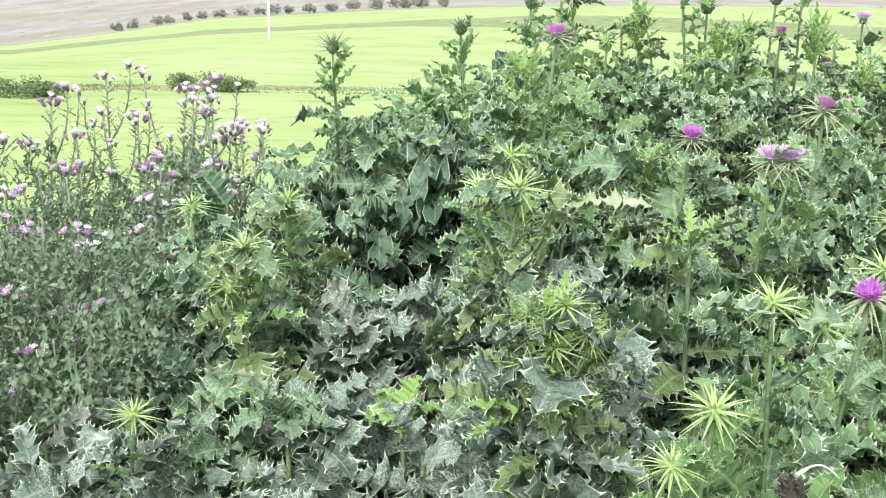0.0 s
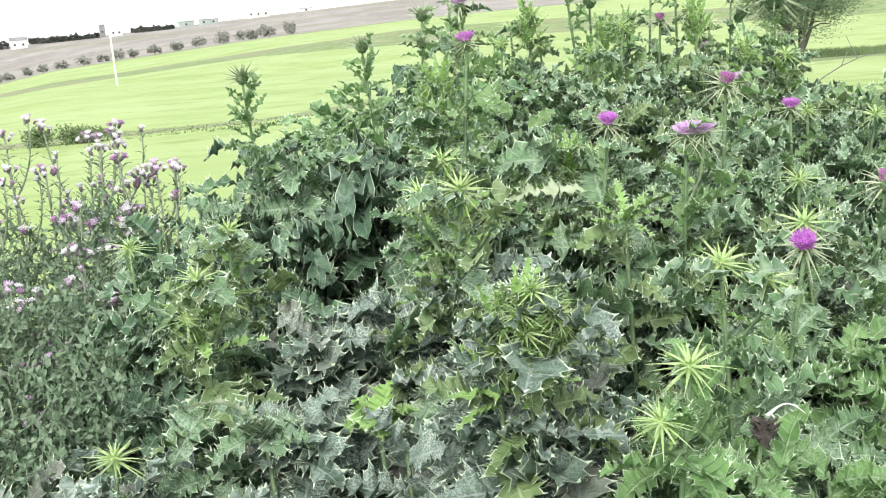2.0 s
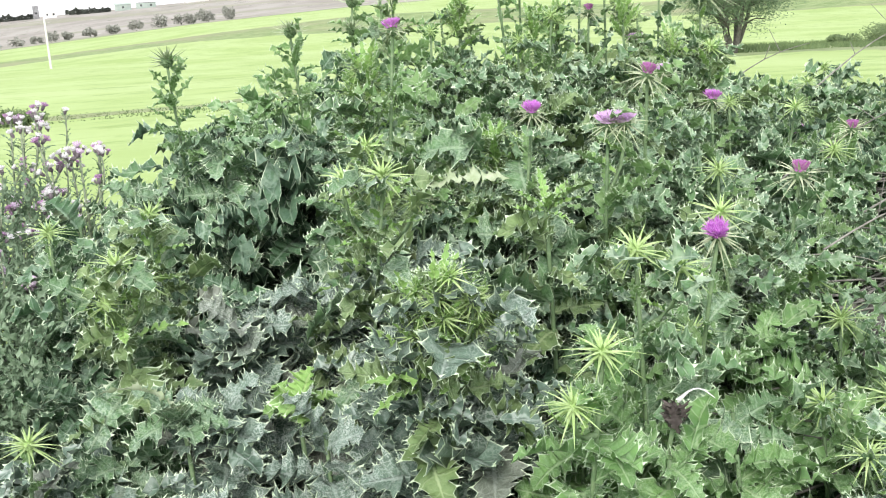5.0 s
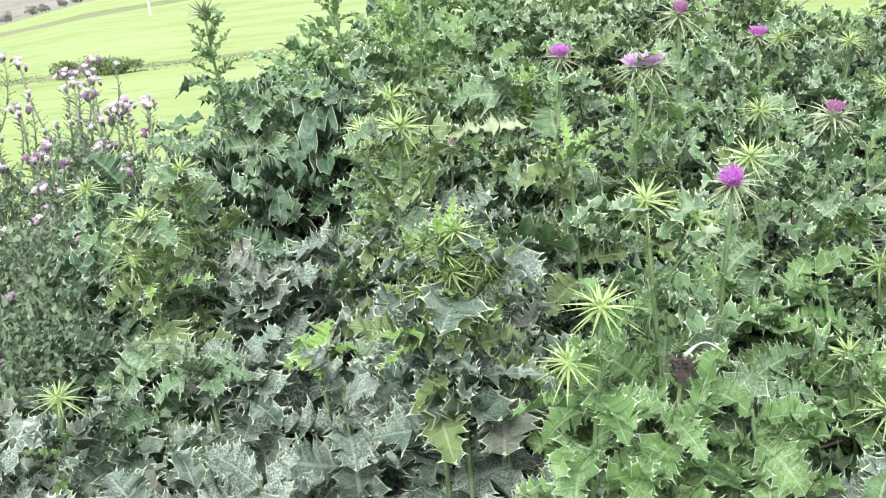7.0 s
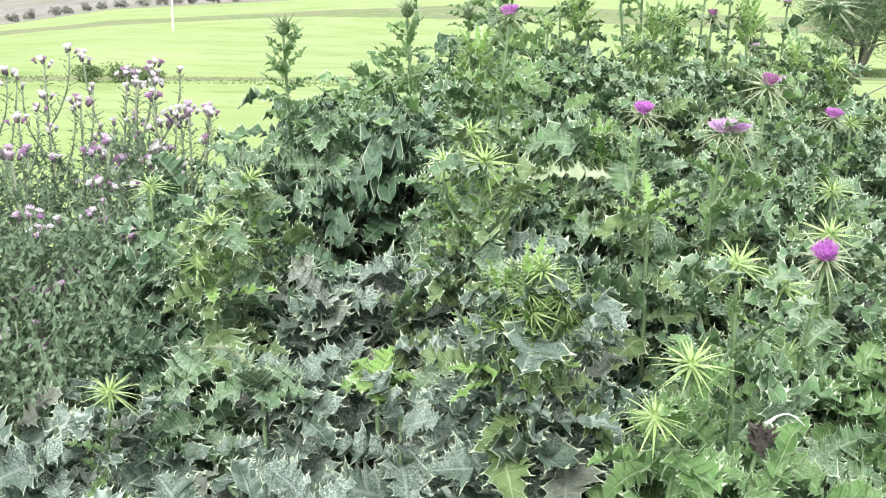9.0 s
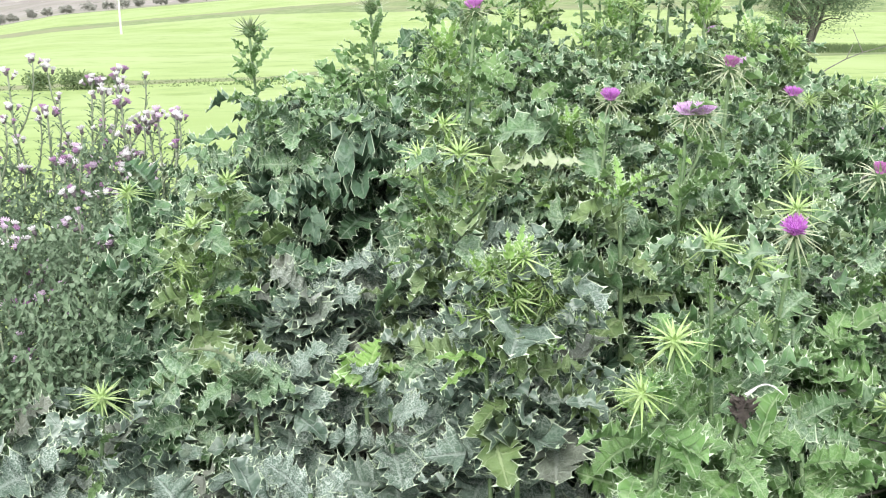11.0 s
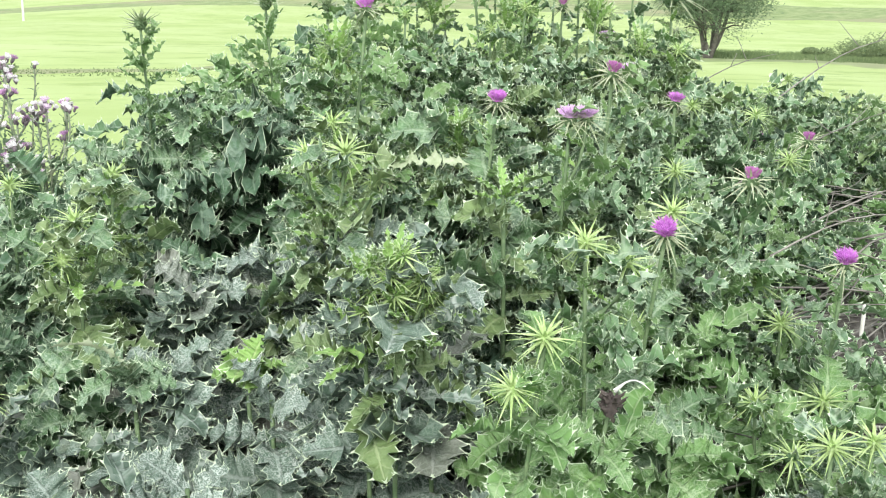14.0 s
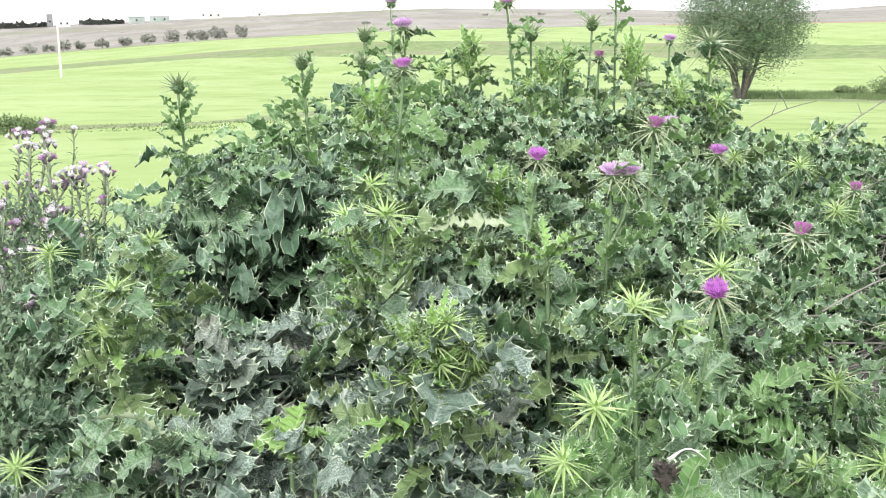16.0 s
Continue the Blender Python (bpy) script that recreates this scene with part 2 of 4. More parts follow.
def ground_material():
    """Soil under the thicket, wheat, grassy banks, bare hill and a strip of red soil, laid out by the sheet's own marks."""
    n = Nodes("fields_and_hill")
    pos = n.add("ShaderNodeNewGeometry").outputs["Position"]

    def mark(name, vec, scale, amount=0.7):
        a = n.add("ShaderNodeAttribute", attribute_name=name).outputs["Fac"]
        return n.step(n.math("ADD", a, n.math("MULTIPLY", n.math("SUBTRACT", n.noise(vec, scale, 4, 0.65), 0.5), amount)), 0.4, 0.6)

    streak = n.noise(n.scaled(pos, (0.13, 0.07, 0.1), 0.1), 1.0, 5, 0.6)
    fine = n.noise(n.scaled(pos, (0.55, 0.8, 1.0), 0.06), 1.0, 6, 0.72)
    wide = n.noise(n.scaled(pos, (0.02, 0.045, 0.02)), 1.0, 3)
    wheat = n.mix(n.step(streak, 0.36, 0.62), (0.285, 0.385, 0.135), (0.36, 0.46, 0.2))
    wheat = n.mix(n.math("MULTIPLY", n.step(wide, 0.35, 0.7), 0.5), wheat, (0.4, 0.48, 0.24))
    wheat = n.mix(n.math("MULTIPLY", n.step(fine, 0.5, 0.34), 0.62), wheat, (0.19, 0.28, 0.08))
    rows = n.noise(n.scaled(pos, (0.16, 1.4, 1.0), 0.12), 1.0, 4, 0.6)
    wheat = n.mix(n.math("MULTIPLY", n.step(rows, 0.52, 0.66), 0.4), wheat, (0.25, 0.33, 0.12))
    grass = n.mix(n.step(n.noise(n.scaled(pos, (0.5, 1.2, 1)), 1.0, 6, 0.7), 0.35, 0.66), (0.15, 0.22, 0.09), (0.27, 0.33, 0.16))
    grass = n.mix(n.math("MULTIPLY", n.step(n.noise(n.scaled(pos, (0.05, 0.08, 1)), 1.0, 3), 0.45, 0.65), 0.7), grass, (0.27, 0.265, 0.17))
    hill = n.mix(n.step(n.noise(n.scaled(pos, (0.05, 0.018, 0.05)), 1.0, 5, 0.6), 0.35, 0.65), (0.265, 0.245, 0.225), (0.345, 0.325, 0.3))
    hill = n.mix(n.math("MULTIPLY", n.step(n.noise(n.scaled(pos, (0.006, 0.012, 0.01)), 1.0, 3), 0.5, 0.62), 0.6), hill, (0.24, 0.25, 0.17))
    hill = n.mix(n.step(n.noise(n.scaled(pos, (0.2, 0.05, 0.2)), 1.0, 4, 0.7), 0.62, 0.7), hill, (0.42, 0.395, 0.36))
    hill = n.mix(n.step(n.noise(n.scaled(pos, (0.14, 0.045, 0.2)), 1.3, 3, 0.7), 0.6, 0.7), hill, (0.17, 0.175, 0.14))
    soil = n.mix(n.step(n.noise(pos, 9, 6, 0.7), 0.35, 0.65), (0.045, 0.04, 0.028), (0.12, 0.105, 0.075))
    c = n.mix(mark("bank", pos, 0.5), wheat, grass)
    c = n.mix(mark("hill", n.scaled(pos, (0.05, 0.05, 0.05)), 1.0, 0.3), c, hill)
    c = n.mix(mark("red", n.scaled(pos, (0.05, 0.05, 0.05)), 1.0, 0.4), c, (0.38, 0.25, 0.18))
    c = n.mix(mark("soil", pos, 1.5), c, soil)
    return n.finish(c, 0.9, n.bump(fine, 0.4, 0.08), 0.15)


# ---- small builders ----
def mesh_of(name, verts, faces, material, smooth=True):
    me = bpy.data.meshes.new(name)
    me.from_pydata([tuple(v) for v in verts], [], faces)
    me.materials.append(material)
    if smooth:
        me.polygons.foreach_set("use_smooth", [True] * len(me.polygons))
    me.update()
    return me


def thing(name, place, label, category, group="", kind=""):
    ob = new(name)
    ob.location, ob.empty_display_size = place, 0.1
    return tagged(ob, label, category, group, kind)


def part(name, me, parent, m=None, label=""):
    ob = new(name, me)
    ob.parent = parent
    if m is not None:
        ob.matrix_basis = m
    return tagged(ob, label)


def tube(verts, faces, points, radii, sides=6, cap=True):
    """Adds a round tube through the points to the lists of vertices and faces."""
    start = len(verts)
    for i, p in enumerate(points):
        p = Vector(p)
        way = (Vector(points[min(i + 1, len(points) - 1)]) - Vector(points[max(i - 1, 0)])).normalized()
        side = way.orthogonal().normalized() if abs(way.z) < 0.95 else way.cross(Vector((0, 1, 0))).normalized()
        up = way.cross(side)
        for k in range(sides):
            a = 2 * math.pi * k / sides
            verts.append(p + (side * math.cos(a) + up * math.sin(a)) * radii[i])
    for i in range(len(points) - 1):
        for k in range(sides):
            o = start + i * sides
            faces.append((o + k, o + (k + 1) % sides, o + sides + (k + 1) % sides, o + sides + k))
    if cap:
        faces.append(tuple(start + (len(points) - 1) * sides + k for k in range(sides)))


def lobe_profile(valley, detail):
    """Steps of one lobe: place along it, reach, lift of the ruffle and length of the spine there."""
    if detail == "fine":
        return ((0.0, valley, -0.7, 0.0), (0.17, 0.92, 0.1, 0.8), (0.33, 0.74, 0.5, 0.0), (0.52, 1.05, 1.0, 1.0), (0.68, 0.74, 0.5, 0.0), (0.84, 0.9, 0.0, 0.8))
    if detail == "coarse":
        return ((0.0, valley, -0.7, 0.0), (0.22, 0.86, 0.2, 0.7), (0.5, 1.0, 1.0, 1.0), (0.76, 0.82, 0.3, 0.7))
    return ((0.0, valley, -0.6, 0.0), (0.5, 1.2, 0.8, 0.0))


def leaf_mesh(name, material, length, width, lobes, wave, arch, spine, seed, valley=0.5, across=(0, 0.6, 1), detail="fine"):
    """A spiny, lobed leaf with a ruffled margin, along +y from its base, with a keeled midrib."""
    q = random.Random(seed)
    verts, faces, uv, rim = [], [], [], []
    rows = [(0.0, 0.14, 0, 0.0, 0.0)]
    for k in range(lobes):
        for f, w, up, point in lobe_profile(valley, detail):
            rows.append((0.05 + 0.9 * (k + f) / lobes, w, k, up, point))
    rows.append((1.0, 0.06, lobes, 0.0, 1.0))
    cols = [-c for c in reversed(across[1:])] + list(across)
    n = len(cols)
    twist, swing = q.uniform(-0.4, 0.4), q.uniform(-0.14, 0.14)
    flip = [[q.uniform(0.55, 1.3) * (1 if (k + s) % 2 else -1) * (1 if q.random() < 0.8 else -1) for k in range(lobes + 1)] for s in range(2)]
    size = [[q.uniform(0.72, 1.2) for k in range(lobes + 1)] for s in range(2)]
    tips = []
    for s, w, k, up, point in rows:
        env = max(0.1, min(1.0, 0.42 + 1.9 * s) * (1 - max(0, s - 0.45) ** 1.5 * 1.9))
        y, z = length * (s - 0.16 * arch * arch * s * s * s), -length * 0.5 * arch * s * s
        for c in cols:
            side, far = (0 if c < 0 else 1), abs(c)
            edge = width * env * w * size[side][k]
            full = width * env * (0.4 + 0.6 * w)
            half = full * (1 - far ** 3) + edge * far ** 3
            ruffle = wave * width * env * flip[side][k] * up * far ** 2.0
            lift = far * width * env * 0.22 + ruffle
            lift += length * 0.016 * q.uniform(-1, 1) * far
            verts.append(Vector((c * half * (1 - 0.25 * abs(up) * wave) + twist * s * lift + swing * length * s * s, y + far * half * 0.3 + ruffle * 0.25, z + lift)))
            uv.append((0.5 + c / 2, s))
            rim.append(far)
        if point and spine:
            tips.append((len(verts) - n, point, -1)), tips.append((len(verts) - 1, point, 1))
    for r in range(len(rows) - 1):
        for c in range(n - 1):
            o = r * n + c
            faces.append((o, o + 1, o + n + 1, o + n))
    last = len(rows) * n - 1
    for i, point, s in tips:
        a, b, v = verts[max(0, i - n)], verts[min(i + n, last)], verts[i]
        inner = verts[i - s]
        base1, base2 = v.lerp(a, 0.2), v.lerp(b, 0.2)
        out = (v - inner).normalized() + Vector((0.3 * s, 0.35, q.uniform(-0.3, 0.5)))
        k = len(verts)
        verts += [base1 + Vector((0, 0, 0.0006)), base2 + Vector((0, 0, 0.0006)), v + out.normalized() * spine * point * q.uniform(0.8, 1.2)]
        uv += [uv[i]] * 3
        rim += [1.0] * 3
        faces.append((k, k + 1, k + 2))
    me = mesh_of(name, verts, faces, material)
    lay = me.uv_layers.new(name="UVMap")
    idx = np.empty(len(me.loops), dtype=np.int32)
    me.loops.foreach_get("vertex_index", idx)
    lay.data.foreach_set("uv", np.array(uv, dtype=np.float32)[idx].ravel())
    at = me.attributes.new("rim", "FLOAT", "POINT")
    at.data.foreach_set("value", np.array(rim, dtype=np.float32))
    return me


def leaf_set(material, width, lobes, wave, spine, count, valley=0.45, arch=(0.3, 1.4), detail="fine"):
    """Several leaves of one kind, a metre long each, to be scaled where they grow."""
    return [leaf_mesh("leaf", material, 1.0, width * R.uniform(0.85, 1.15), lobes, wave * R.uniform(0.75, 1.25), R.uniform(*arch), spine, R.random(), valley, (0, 0.6, 1) if detail == "fine" else (0, 1), detail) for i in range(count)]


LEAVES = {
    "grey": leaf_set(LEAF_GREY, 0.47, 4, 0.36, 0.06, 9, 0.5),
    "mid": leaf_set(LEAF_MID, 0.36, 5, 0.46, 0.06, 9, 0.46),
    "dark": leaf_set(LEAF_DARK, 0.39, 5, 0.42, 0.06, 9, 0.52),
    "fresh": leaf_set(LEAF_FRESH, 0.37, 5, 0.44, 0.06, 9, 0.48),
    "olive": leaf_set(LEAF_OLIVE, 0.3, 5, 0.5, 0.07, 8, 0.48, (0.2, 1.2)),
    "lime": leaf_set(LEAF_SHOOT, 0.42, 5, 0.6, 0.09, 5, 0.5),
    "back": leaf_set(LEAF_FRESH, 0.3, 5, 0.5, 0.06, 7, 0.5, (0.3, 1.4), "coarse"),
    "back_dark": leaf_set(LEAF_DARK, 0.36, 5, 0.5, 0.06, 7, 0.5, (0.3, 1.4), "coarse"),
    "stalk": leaf_set(LEAF_STALK, 0.15, 6, 0.5, 0.08, 9, 0.42, (-0.2, 0.9), "coarse"),
    "shoot": leaf_set(LEAF_SHOOT, 0.13, 6, 0.5, 0.09, 8, 0.4, (-0.3, 0.5), "coarse"),
    "slim": leaf_set(LEAF_SLIM, 0.1, 4, 0.6, 0.0, 5, 0.3, (0.1, 0.8), "tiny"),
    "spiny": leaf_set(LEAF_UNDER, 0.3, 3, 0.6, 0.1, 9, 0.45, (0.1, 1.2), "coarse"),
    "under": leaf_set(LEAF_UNDER, 0.38, 5, 0.6, 0.0, 8, 0.55, (0.3, 1.1), "coarse"),
}


def bract_mesh(name, material, count, reach, ball, seed, droop=0.3, low=-35, span=105):
    """The star of stiff spiny bracts of a thistle head, in four whorls round the ball."""
    q = random.Random(seed)
    verts, faces = [], []
    for i in range(count):
        ring = i / count
        az = i * 2.39996 + q.uniform(-0.2, 0.2)
        el = radians(low + span * ring + q.uniform(-9, 9))
        out = Vector((math.cos(az) * math.cos(el), math.sin(az) * math.cos(el), math.sin(el)))
        side = Vector((-math.sin(az), math.cos(az), 0))
        long = reach * q.uniform(0.7, 1.1) * (1.0 - 0.45 * max(0.0, ring - 0.55) / 0.45)
        curl = Vector((out.x, out.y, 0)) * 0.35 * long - Vector((0, 0, droop * long * (1.1 - ring)))
        n = len(verts)
        for f, w in ((0.0, 0.0021), (0.22, 0.0023), (0.5, 0.0013), (0.8, 0.0007)):
            c = out * (ball * 0.85 + long * f) + curl * f * f
            verts += [c - side * w, c + side * w, c + out.cross(side).normalized() * w * 0.7]
        verts.append(out * (ball * 0.85 + long) + curl)
        for r in range(3):
            for k in range(3):
                o = n + r * 3
                faces.append((o + k, o + (k + 1) % 3, o + 3 + (k + 1) % 3, o + 3 + k))
        for k in range(3):
            faces.append((n + 9 + k, n + 9 + (k + 1) % 3, n + 12))
    return mesh_of(name, verts, faces, material, False)


def ball_mesh(name, material, r, squash=1.0, bumps=0.12):
    bm = bmesh.new()
    bmesh.ops.create_uvsphere(bm, u_segments=14, v_segments=9, radius=r)
    for i, v in enumerate(bm.verts):
        ring = int((v.co.z / r + 1) * 4.5)
        az = math.atan2(v.co.y, v.co.x)
        v.co *= 1 + bumps * math.sin(az * 7 + ring * math.pi)
        v.co.z *= squash
    me = bpy.data.meshes.new(name)
    bm.to_mesh(me)
    bm.free()
    me.materials.append(material)
    return me


def tuft_mesh(name, material, count, r, high, spread, seed, thick=0.0011):
    """A tuft of thread-like florets that fans out of the top of a head, on a low dome."""
    q = random.Random(seed)
    verts, faces = [], []
    for i in range(count):
        f = math.sqrt((i + 0.5) / count)
        az = i * 2.39996
        foot = Vector((math.cos(az) * r * 0.55 * f, math.sin(az) * r * 0.55 * f, 0))
        lean = spread * f * q.uniform(0.8, 1.2)
        way = Vector((math.cos(az) * math.sin(lean), math.sin(az) * math.sin(lean), math.cos(lean)))
        tip = foot + way * high * q.uniform(0.85, 1.1)
        side = way.orthogonal().normalized() * thick
        n = len(verts)
        other = way.cross(side)
        for c, w in ((foot, 1.0), (foot.lerp(tip, 0.65), 1.6), (tip, 0.5)):
            verts += [c + side * w, c - side * 0.5 * w + other * 0.87 * w, c - side * 0.5 * w - other * 0.87 * w]
        for ro in range(2):
            for k in range(3):
                o = n + ro * 3
                faces.append((o + k, o + (k + 1) % 3, o + 3 + (k + 1) % 3, o + 3 + k))
        faces.append((n + 6, n + 7, n + 8))
    n = len(verts)
    for ring in range(4):
        a = ring / 4 * math.pi / 2
        for k in range(12):
            b = 2 * math.pi * k / 12
            verts.append(Vector((math.cos(b) * math.cos(a) * r * 0.8, math.sin(b) * math.cos(a) * r * 0.8, math.sin(a) * high * 0.72)))
    for ring in range(3):
        for k in range(12):
            o = n + ring * 12
            faces.append((o + k, o + (k + 1) % 12, o + 12 + (k + 1) % 12, o + 12 + k))
    faces.append(tuple(n + 36 + k for k in range(12)))
    return mesh_of(name, verts, faces, material, False)


STARS = [bract_mesh("bract_star", BRACT, 36, 0.041, 0.010, s) for s in (1, 2, 3)]
STARS_PALE = [bract_mesh("bract_star", BRACT_PALE, 32, 0.047, 0.013, s, 0.45) for s in (4, 5)]
STARS_GREY = [bract_mesh("bract_star", BRACT_GREY, 44, 0.03, 0.015, s, -0.25, -8, 84) for s in (6, 7)]
BALL = ball_mesh("flower_head", STEM, 0.0135, 1.0)
BALL_YOUNG = ball_mesh("flower_head", BRACT, 0.0085, 1.2)
TUFT = {"purple": [tuft_mesh("floret_tuft", PURPLE, 110, 0.018, 0.026, 0.75, s) for s in (1, 2)],
        "lilac": [tuft_mesh("floret_tuft", LILAC, 110, 0.020, 0.024, 0.95, s) for s in (3, 4)],
        "dull": [tuft_mesh("floret_tuft", DULL, 80, 0.012, 0.018, 0.5, s) for s in (5, 6)]}


# ---- the ground: one sheet out to the hills ----
HUB = (0.03, 0.24, 1.56)
AZ = (-60, -22, -17, -12.5, -2.5, 5.5, 9.5, 17.5, 25.5, 33, 60)
BANK = (-3.2, -3.0, -2.4, -1.9, -1.2, -0.9, -0.9, -1.0, -1.1, -1.1, -1.2)
EDGE = (-3.0, -2.7, -2.0, -1.25, -0.5, -0.1, 0.0, 0.15, 0.22, 0.3, 0.3)
RIDGE = (-0.6, -0.3, -0.05, 0.2, 0.6, 0.95, 1.08, 1.0, 0.75, 1.25, 1.5)


def rise(az, d):
    """The angle in degrees at which the ground shows from the path, at a bearing and a distance."""
    bank, edge, ridge = (np.interp(az, AZ, row) for row in (BANK, EDGE, RIDGE))
    thick = float(np.interp(az, (-60, -4, 3, 8, 60), (0.1, 0.1, 0.3, 0.34, 0.3)))
    far = [(7, -12.6), (12, -7.6), (24, -4.55), (38, -3.4), (111, min(-2.2, bank - 0.3)), (155, bank - thick), (168, bank + thick), (260, edge), (330, edge + 0.12), (700, ridge), (900, ridge - 0.3), (2600, ridge - 0.9)]
    return float(np.interp(math.log(d), [math.log(f[0]) for f in far], [f[1] for f in far]))


def height(az, d):
    if d < 7:
        return 0.0
    return HUB[2] + d * math.tan(radians(rise(az, d)))


def spot(az, d, up=0.0):
    return Vector((HUB[0] + d * math.sin(radians(az)), HUB[1] + d * math.cos(radians(az)), height(az, d) + up))


def build_ground():
    bearings = [-180 + 8 * i for i in range(15)] + [-60 + i for i in range(30)] + [-30 + 0.4 * i for i in range(175)] + [40 + i for i in range(20)] + [60 + 8 * i for i in range(15)]
    rings = [0.6, 2.0, 4.0, 6.0]
    while rings[-1] < 2600:
        d = rings[-1]
        rings.append(d * (1.015 if 21 < d < 26 or 36 < d < 52 or 148 < d < 178 or 252 < d < 292 else 1.04))
    verts, faces = [Vector((HUB[0], HUB[1], 0))], []
    marks = {"bank": [0.0], "hill": [0.0], "red": [0.0], "soil": [1.0]}
    n = len(bearings)
    for d in rings:
        for az in bearings:
            a = max(-60, min(60, az))
            p = spot(az, d)
            p.z = height(a, d) + (0.05 * noise.noise(p * 0.4) if d > 8 else 0.02 * noise.noise(p * 2))
            if d > 330:
                p.z += 0.0022 * (d - 330) * noise.noise(Vector((p.x, p.y, 0)) * 0.008)
            verts.append(p)
            w = noise.noise(Vector((az * 0.35, d * 0.02, 3)))
            ditch, deep = np.interp(a, (-20, -3, 15, 35), (23.3, 24.0, 36, 43)), np.interp(a, (-20, -3, 15, 35), (0.55, 0.5, 3, 5))
            near = 0.5 + (deep * (1 + 0.5 * w) - abs(d - ditch)) / (1.2 * deep)
            far = 0.5 + (8 * (1 + 0.4 * w) - abs(d - 162)) / 6
            foot = 0.5 + (10 - abs(d - 272)) / 8
            marks["bank"].append(float(max(0, min(1, max(near, far, foot if az < 18 else 0, 0.5 + (5.2 - d) / 1.0)))))
            marks["hill"].append(float(max(0, min(1, 0.5 + (d - 280) / 12))))
            marks["red"].append(float(max(0, min(1, 0.5 + (12 - abs(d - 278)) / 8)) if az > 20 else 0))
            bare = math.hypot((p.x - 0.5) / 2.3, (p.y - 2.6) / 2.1)
            marks["soil"].append(float(max(0, min(1, 0.5 + (1.0 - bare) * 2))))
    for k in range(n):
        faces.append((0, 1 + (k + 1) % n, 1 + k))
    for i in range(len(rings) - 1):
        for k in range(n):
            o = 1 + i * n
            faces.append((o + k, o + (k + 1) % n, o + n + (k + 1) % n, o + n + k))
    me = mesh_of("ground", verts, faces, ground_material())
    for name, values in marks.items():
        me.attributes.new(name, "FLOAT", "POINT").data.foreach_set("value", np.array(values, dtype=np.float32))
    tagged(new("ground", me), "young green wheat fields with grassy banks below a bare hill", "field", kind="structure")


build_ground()


def clump_mesh(name, material, sx, sy, sz, count, leaf, seed):
    """A crown of many small leaves in several lobes, with an uneven outline."""
    q = random.Random(seed)
    lobes = [(Vector((q.uniform(-0.6, 0.6) * sx, q.uniform(-0.6, 0.6) * sy, q.uniform(0.25, 0.7) * sz)), q.uniform(0.28, 0.5)) for _ in range(9)]
    verts, faces = [], []
    for _ in range(count):
        c, r = q.choice(lobes)
        v = Vector((q.gauss(0, 1), q.gauss(0, 1), q.gauss(0, 1))).normalized() * (q.random() ** 0.35)
        p = c + Vector((v.x * sx * r, v.y * sy * r, v.z * sz * r))
        p.z = max(p.z, leaf * 0.2)
        d = Vector((q.gauss(0, 1), q.gauss(0, 1), q.gauss(0, 0.7))).normalized()
        s = d.orthogonal().normalized() * leaf * 0.22
        n = len(verts)
        long = leaf * q.uniform(0.6, 1.3)
        verts += [p - d * long / 2, p + s, p + d * long / 2, p - s]
        faces.append((n, n + 1, n + 2, n + 3))
    return mesh_of(name, verts, faces, material, False)


def plant_shrub(name, az, d, sx, sz, material, count, leaf, seed, label, category, group="", stemmed=0.0):
    p = spot(az, d)
    ob = thing(name, p, label, category, group)
    if stemmed:
        v, f = [], []
        tube(v, f, [(0, 0, -0.2), (0.05, 0, stemmed)], [0.14, 0.09])
        part("trunk", mesh_of("trunk", v, f, BARK), ob)
    part("crown", clump_mesh("crown", material, sx, sx * 0.8, sz, count, leaf, seed), ob, pose(0, 0, stemmed * 0.6))
    return ob


# ---- far things: row of olives, hedges, houses, poles ----
def far_row():
    rows = [(-9.45, 2.2, 1.9), (-8.6, 1.8, 1.7), (-7.6, 2.1, 1.8), (-6.5, 2.6, 1.7), (-5.4, 2.3, 2.1), (-4.2, 2.3, 2.4), (-3.1, 2.7, 2.3), (-2.6, 2.2, 2.1), (-1.87, 2.5, 2.6), (-0.75, 2.4, 2.7)]
    for i, (az, sx, sz) in enumerate(rows):
        plant_shrub("olive_tree", az, 290, sx, sz * 1.25, OLIVE_HAZED, 420, 0.75, i, "small grey-green olive tree at the foot of the hill", "tree", "olive row", 0.25)
    for i in range(9):
        plant_shrub("olive_tree", -17 + i * 0.85 + U(-0.2, 0.2), 300 + U(-8, 8), U(1.6, 2.6), U(1.6, 2.6), OLIVE_HAZED, 320, 0.75, 40 + i, "small grey-green olive tree at the foot of the hill", "tree", "olive row", 0.25)
    for i in range(5):
        plant_shrub("bush", 4.5 + i * 3.3 + U(-1, 1), 430 + U(-40, 120), U(1.2, 2.6), U(0.8, 1.4), OLIVE_HAZED, 160, 0.8, 60 + i, "low dark bush on the bare hillside", "bush", "hill bushes")


far_row()


